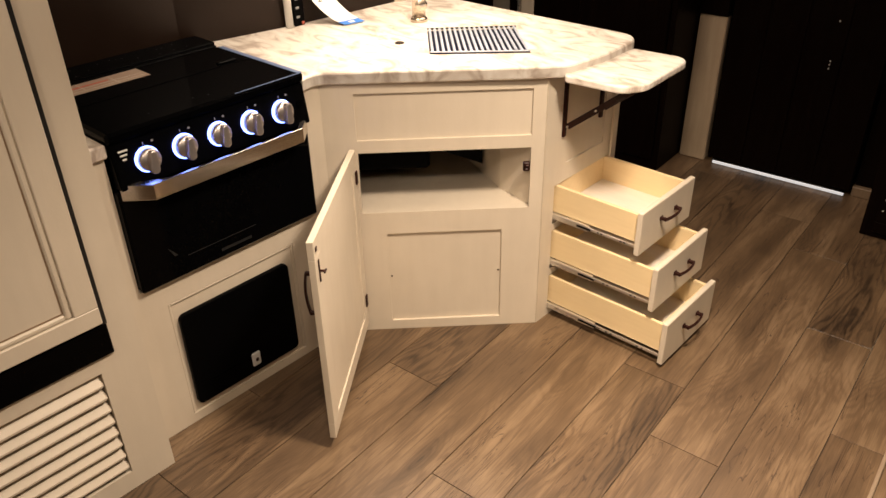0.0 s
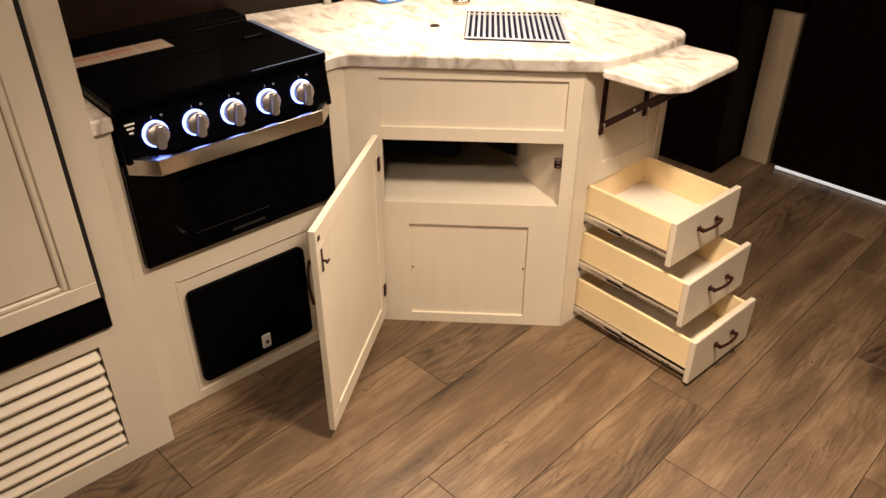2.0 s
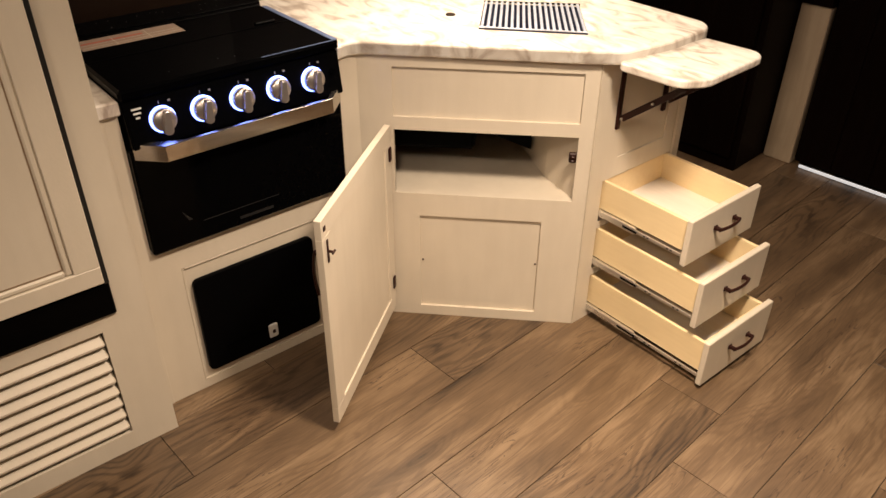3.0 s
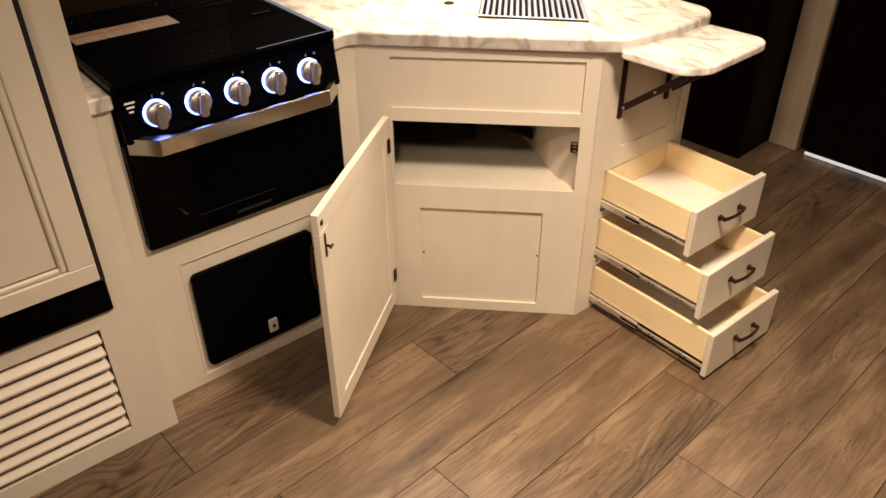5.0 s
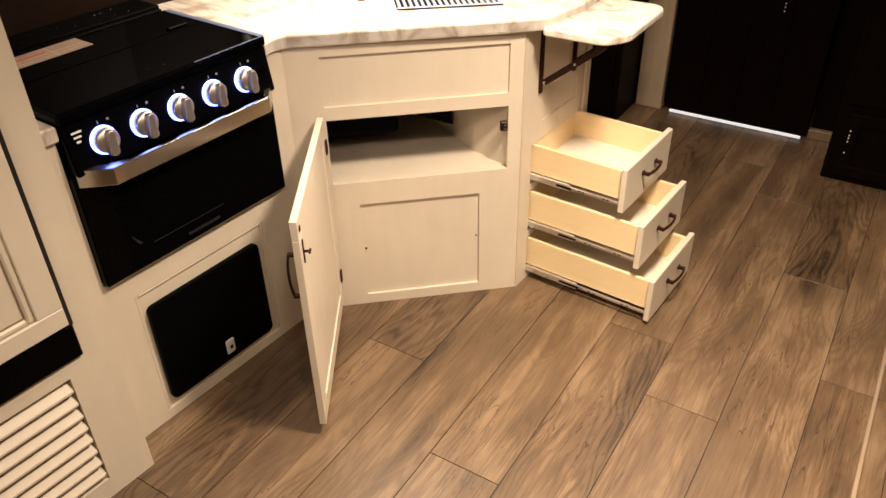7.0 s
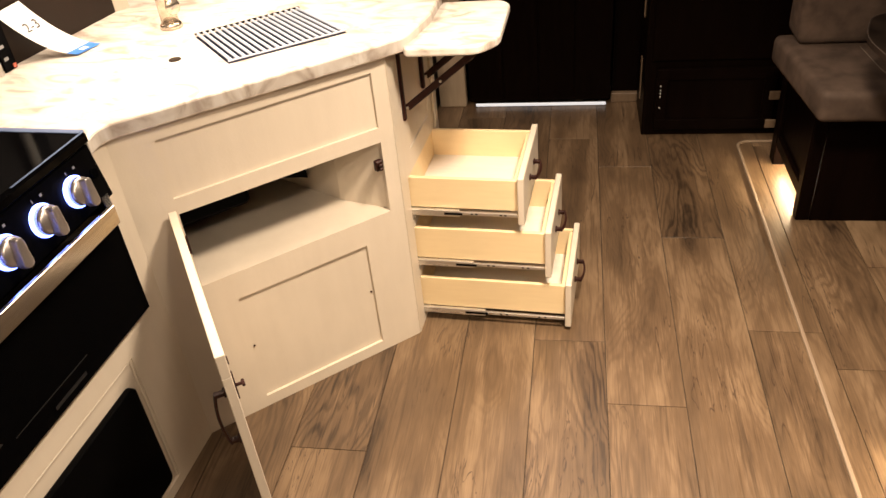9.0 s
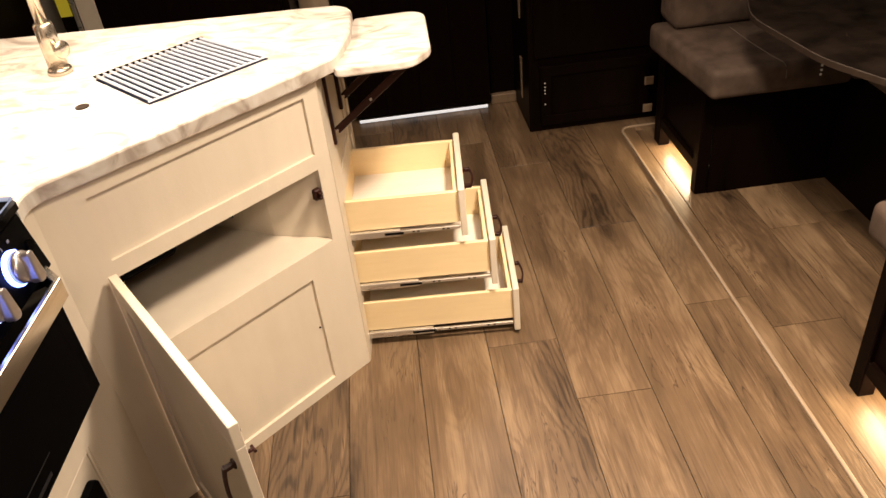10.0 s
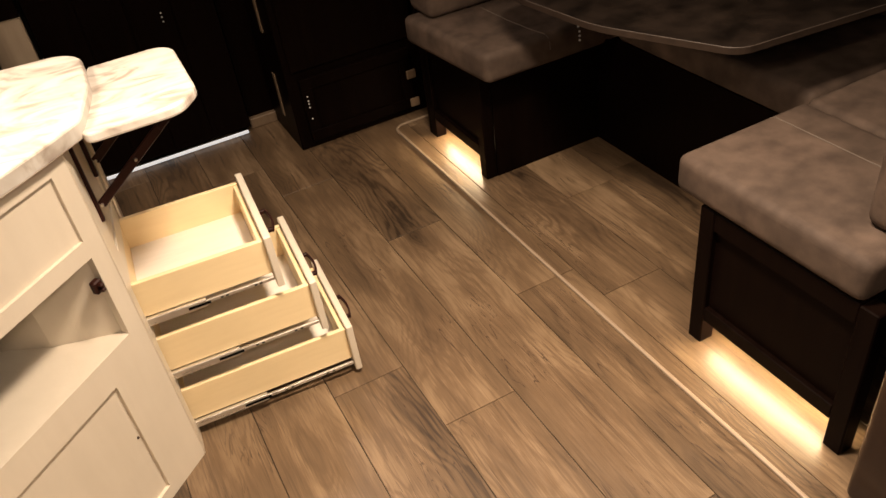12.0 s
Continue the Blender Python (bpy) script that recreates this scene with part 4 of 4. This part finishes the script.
def cushion(points, z0, z1, r=0.026):
    own = prism(points, z0, z1)
    rim = [e for e in own.edges if e.verts[0].co.z == e.verts[1].co.z or abs(e.verts[0].co.z - e.verts[1].co.z) > 0.02]
    bmesh.ops.bevel(own, geom=rim, offset=r, segments=4, affect="EDGES", profile=0.55)
    return own


def bench(name, x, y0, y1, label, near):
    """A bench end: framed dark end panel on two feet over a recessed light strip, and its seat cushion."""
    b = thing(name, (x + 0.4, (y0 + y1) / 2, 0), label, "dinette bench")
    for y in (y0, y1 - 0.045):
        part("leg", box(x, x + 0.045, y, y + 0.045, 0.0, CUSH - 0.004, 0.003), DARKWOOD, b)
    part("bottom_rail", box(x + 0.002, x + 0.030, y0 + 0.0455, y1 - 0.0455, 0.082, 0.125, 0.002), DARKWOOD, b)
    part("top_rail", box(x + 0.002, x + 0.030, y0 + 0.0455, y1 - 0.0455, 0.370, CUSH - 0.004, 0.002), DARKWOOD, b)
    part("end_panel", box(x + 0.016, x + 0.026, y0 + 0.0455, y1 - 0.0455, 0.1255, 0.3695), DARKWOOD, b)
    inner = y0 if near == "low" else y1 - 0.016
    part("side_panel", box(x + 0.046, 1.30, inner, inner + 0.016, 0.0, CUSH - 0.004), DARKWOOD, b)
    part("kick_board", box(x + 0.075, x + 0.090, y0 + 0.0455, y1 - 0.0455, 0.0, 0.30), DARKWOOD, b)
    part("light_strip", box(x + 0.034, x + 0.052, y0 + 0.05, y1 - 0.05, 0.072, 0.080), LED, b, "warm glowing light strip under the bench")
    return b


far_bench = bench("dinette_bench", 0.175, 2.472, 2.915, "dark dinette bench end with warm light beneath", "low")
near_bench = bench("dinette_bench", 0.214, 0.985, 1.470, "dark dinette bench end with lit foot space", "high")
back_bench = thing("dinette_bench", (1.0, 1.97, 0), "dark rear dinette bench base against the slide wall", "dinette bench")
part("front_panel", box(0.670, 0.686, 1.4715, 2.4705, 0.0, CUSH - 0.004), DARKWOOD, back_bench)
part("top_board", box(0.686, 1.30, 1.4715, 2.4705, CUSH - 0.02, CUSH - 0.004), DARKWOOD, back_bench)


def seam(parent, pts):
    part("seam", tube(pts, 0.0016, 6), THREAD, parent, "pale stitched seam")


c1 = thing("seat_cushion", (0.6, 2.66, CUSH), "taupe suede seat cushion on the dinette bench", "cushion", group="dinette seat cushions")
part("pad", cushion([(0.145, 2.350), (0.62, 2.350), (0.62, 2.865), (0.100, 2.865)], CUSH, TOP), SUEDE, c1, smooth=True)
c1b = thing("seat_cushion", (0.95, 2.66, CUSH), "taupe suede corner cushion beside the table", "cushion", group="dinette seat cushions")
part("pad", cushion([(0.624, 2.362), (1.30, 2.362), (1.30, 2.865), (0.624, 2.865)], CUSH, TOP), SUEDE, c1b, smooth=True)
seam(c1, [(0.385, 2.3495, TOP - 0.050), (0.384, 2.3505, TOP - 0.026), (0.381, 2.356, TOP - 0.008), (0.376, 2.371, TOP + 0.0005), (0.366, 2.42, TOP + 0.0005), (0.352, 2.55, TOP + 0.0005), (0.345, 2.72, TOP + 0.0005)])
# light glints over the cushion edge, made as small white dots
for dy, z in ((2.3850, TOP), (2.3690, TOP - 0.007), (2.3625, TOP - 0.022), (2.3615, TOP - 0.037), (2.3615, TOP - 0.052)):
    part("glint", tube([(0.500, dy - 0.012, z), (0.500, dy - 0.014, z + 0.001)], 0.004, 8), WHITEPLASTIC, c1, "tiny pale dot for a reflected light")
c2 = thing("seat_cushion", (0.4, 1.25, CUSH), "taupe suede seat cushion at the open bench end", "cushion", group="dinette seat cushions")
part("pad", cushion([(0.205, 1.02), (0.62, 1.02), (0.62, 1.555), (0.205, 1.555)], CUSH, TOP), SUEDE, c2, smooth=True)
seam(c2, [(0.50, 1.5545, TOP - 0.03), (0.50, 1.549, TOP - 0.008), (0.50, 1.534, TOP + 0.0005), (0.50, 1.09, TOP + 0.0005)])
c2b = thing("seat_cushion", (0.95, 1.25, CUSH), "taupe suede corner cushion near the sofa", "cushion", group="dinette seat cushions")
part("pad", cushion([(0.624, 1.02), (1.30, 1.02), (1.30, 1.555), (0.624, 1.555)], CUSH, TOP), SUEDE, c2b, smooth=True)
c3 = thing("seat_cushion", (0.95, 1.97, CUSH), "taupe suede cushion on the rear dinette bench", "cushion", group="dinette seat cushions")
part("pad", cushion([(0.655, 1.559), (1.30, 1.559), (1.30, 2.358), (0.655, 2.358)], CUSH, TOP), SUEDE, c3, smooth=True)
for a in ((0.150, 2.735, 1.20, 2.905, "taupe suede backrest cushion of the dinette"), (0.300, 0.935, 1.20, 1.125, "taupe suede backrest cushion next to the sofa"), (1.16, 1.04, 1.32, 2.785, "taupe suede backrest along the slide wall")):
    k = thing("backrest_cushion", ((a[0] + a[2]) / 2, (a[1] + a[3]) / 2, TOP), a[4], "cushion", group="dinette backrests")
    part("pad", cushion([(a[0], a[1]), (a[2], a[1]), (a[2], a[3]), (a[0], a[3])], TOP + 0.001, 0.93, 0.03), SUEDE, k, smooth=True)
riser = thing("bench_back", (0.7, 2.925, 0), "dark panel behind the dinette backrest", "panel")
part("panel", box(0.176, 1.30, 2.9165, 2.934, 0.0, 0.95, 0.002), DARKWOOD, riser)
riser = thing("bench_back", (0.7, 0.923, 0), "dark panel between dinette and sofa", "panel")
part("panel", box(0.30, 1.30, 0.914, 0.9320, 0.0, 0.95, 0.002), DARKWOOD, riser)

table = thing("dinette_table", (0.75, 1.97, 0), "dark stone-look dinette table with bowed edge", "table")
EDGEPTS = [(0.190, 2.25), (0.225, 1.90), (0.375, 1.555), (0.95, 1.500), (1.12, 1.75), (1.12, 2.32), (0.95, 2.46), (0.26, 2.44)]
shape = rounded(EDGEPTS, [0.3, 0.4, 0.07, 0.1, 0.1, 0.1, 0.1, 0.1])
part("tabletop", prism(shape, 0.726, 0.7385, 0.002), TABLETOP, table)
rim_bm = bmesh.new()
prism(shape, 0.722, 0.7255, 0.0, rim_bm)
part("underside", rim_bm, DARKWOOD, table)
band = bmesh.new()
n = len(shape)
cen = Vector((0.65, 1.97))
lo = [band.verts.new((*(p + (p - cen).normalized() * 0.0015), 0.7225)) for p in shape]
hi = [band.verts.new((*(p + (p - cen).normalized() * 0.0015), 0.7380)) for p in shape]
hi2 = [band.verts.new((*(p - (p - cen).normalized() * 0.003), 0.7392)) for p in shape]
for i in range(n):
    j = (i + 1) % n
    band.faces.new((lo[i], lo[j], hi[j], hi[i]))
    band.faces.new((hi[i], hi[j], hi2[j], hi2[i]))
part("edge_band", band, EDGE, table, "dark table edge band")
bead = [(*(p + (p - cen).normalized() * 0.0005), 0.7388) for p in shape]
part("rim_bead", tube(bead + bead[:1], 0.0013, 6, caps=False), RIM, table, "thin pale rim line")
for y in (2.045, 2.32):
    lg = part("leg", tube([(0.80, y, 0.02), (0.80, y, 0.7215)], 0.028, 16), BLACKSATIN, table, "dark round table leg", True)
    part("foot", tube([(0.80, y, 0.0005), (0.80, y, 0.012), (0.80, y, 0.02)], [0.085, 0.08, 0.03], 24), BLACKSATIN, lg)

# ---- sofa beyond the dinette ----
sofa = thing("sofa", (0.7, 0.2, 0), "dark brown tri-fold sofa beside the dinette", "sofa")
arm = prism(rounded([(0.138, 0.775), (0.138, 0.912), (1.2, 0.912), (1.2, 0.775)], [0.02, 0.02, 0, 0]), 0.0, 0.60, 0.02)
part("arm", arm, ARMWOOD, sofa, "dark brown glossy arm panel")
part("base", box(0.30, 1.25, -1.0, 0.774, 0.05, 0.28, 0.01), DARKWOOD, sofa)
part("seat", cushion([(0.28, -1.0), (1.1, -1.0), (1.1, 0.773), (0.28, 0.773)], 0.281, 0.44, 0.04), SUEDE, sofa, smooth=True)
part("backrest", cushion([(1.05, -1.0), (1.28, -1.0), (1.28, 0.773), (1.05, 0.773)], 0.441, 0.92, 0.05), SUEDE, sofa, smooth=True)
for y in (-0.9, 0.65):
    part("foot", box(0.34, 0.40, y - 0.03, y + 0.03, 0.0, 0.0495), DARKWOOD, sofa)

# ---- vinyl planks ----
floor_ob = bpy.data.objects["floor"]
PITCH, LEN = 0.2065, 1.300
SHIFT = {0: 1.558, -1: 1.805, 1: 2.356, 2: 1.875, 3: 1.726, 4: 2.2, -2: 1.062, -3: 0.722, -4: 1.350, -5: 1.9}
MESHES = {}


def plank_mesh(w, l):
    key = (round(w, 3), round(l, 3))
    if key not in MESHES:
        own = bmesh.new()
        c = 0.0005
        low = [own.verts.new((sx * (w / 2 - 0.0011), sy * (l / 2 - 0.0010), -0.0035)) for sx, sy in ((-1, -1), (1, -1), (1, 1), (-1, 1))]
        mid = [own.verts.new((sx * (w / 2 - 0.0011), sy * (l / 2 - 0.0010), -c)) for sx, sy in ((-1, -1), (1, -1), (1, 1), (-1, 1))]
        top = [own.verts.new((sx * (w / 2 - 0.0011 - c), sy * (l / 2 - 0.0010 - c), 0)) for sx, sy in ((-1, -1), (1, -1), (1, 1), (-1, 1))]
        own.faces.new(top)
        for i in range(4):
            j = (i + 1) % 4
            own.faces.new((low[i], low[j], mid[j], mid[i]))
            own.faces.new((mid[i], mid[j], top[j], top[i]))
        MESHES[key] = finish(own, "plank", PLANK)
    return MESHES[key]


for row in range(-8, 10):
    x0 = -0.4905 + PITCH * row
    start = SHIFT.get(row, 1.2 + (row * 0.47) % LEN)
    k0 = math.floor((-2.1 - start) / LEN)
    for k in range(k0, 6):
        y0 = max(start + LEN * k, -2.1)
        y1 = min(start + LEN * (k + 1), 5.1)
        if y1 - y0 < 0.02:
            continue
        p = new("plank", plank_mesh(PITCH, y1 - y0))
        p.parent = floor_ob
        p.location = (x0 + PITCH / 2, (y0 + y1) / 2, 0)
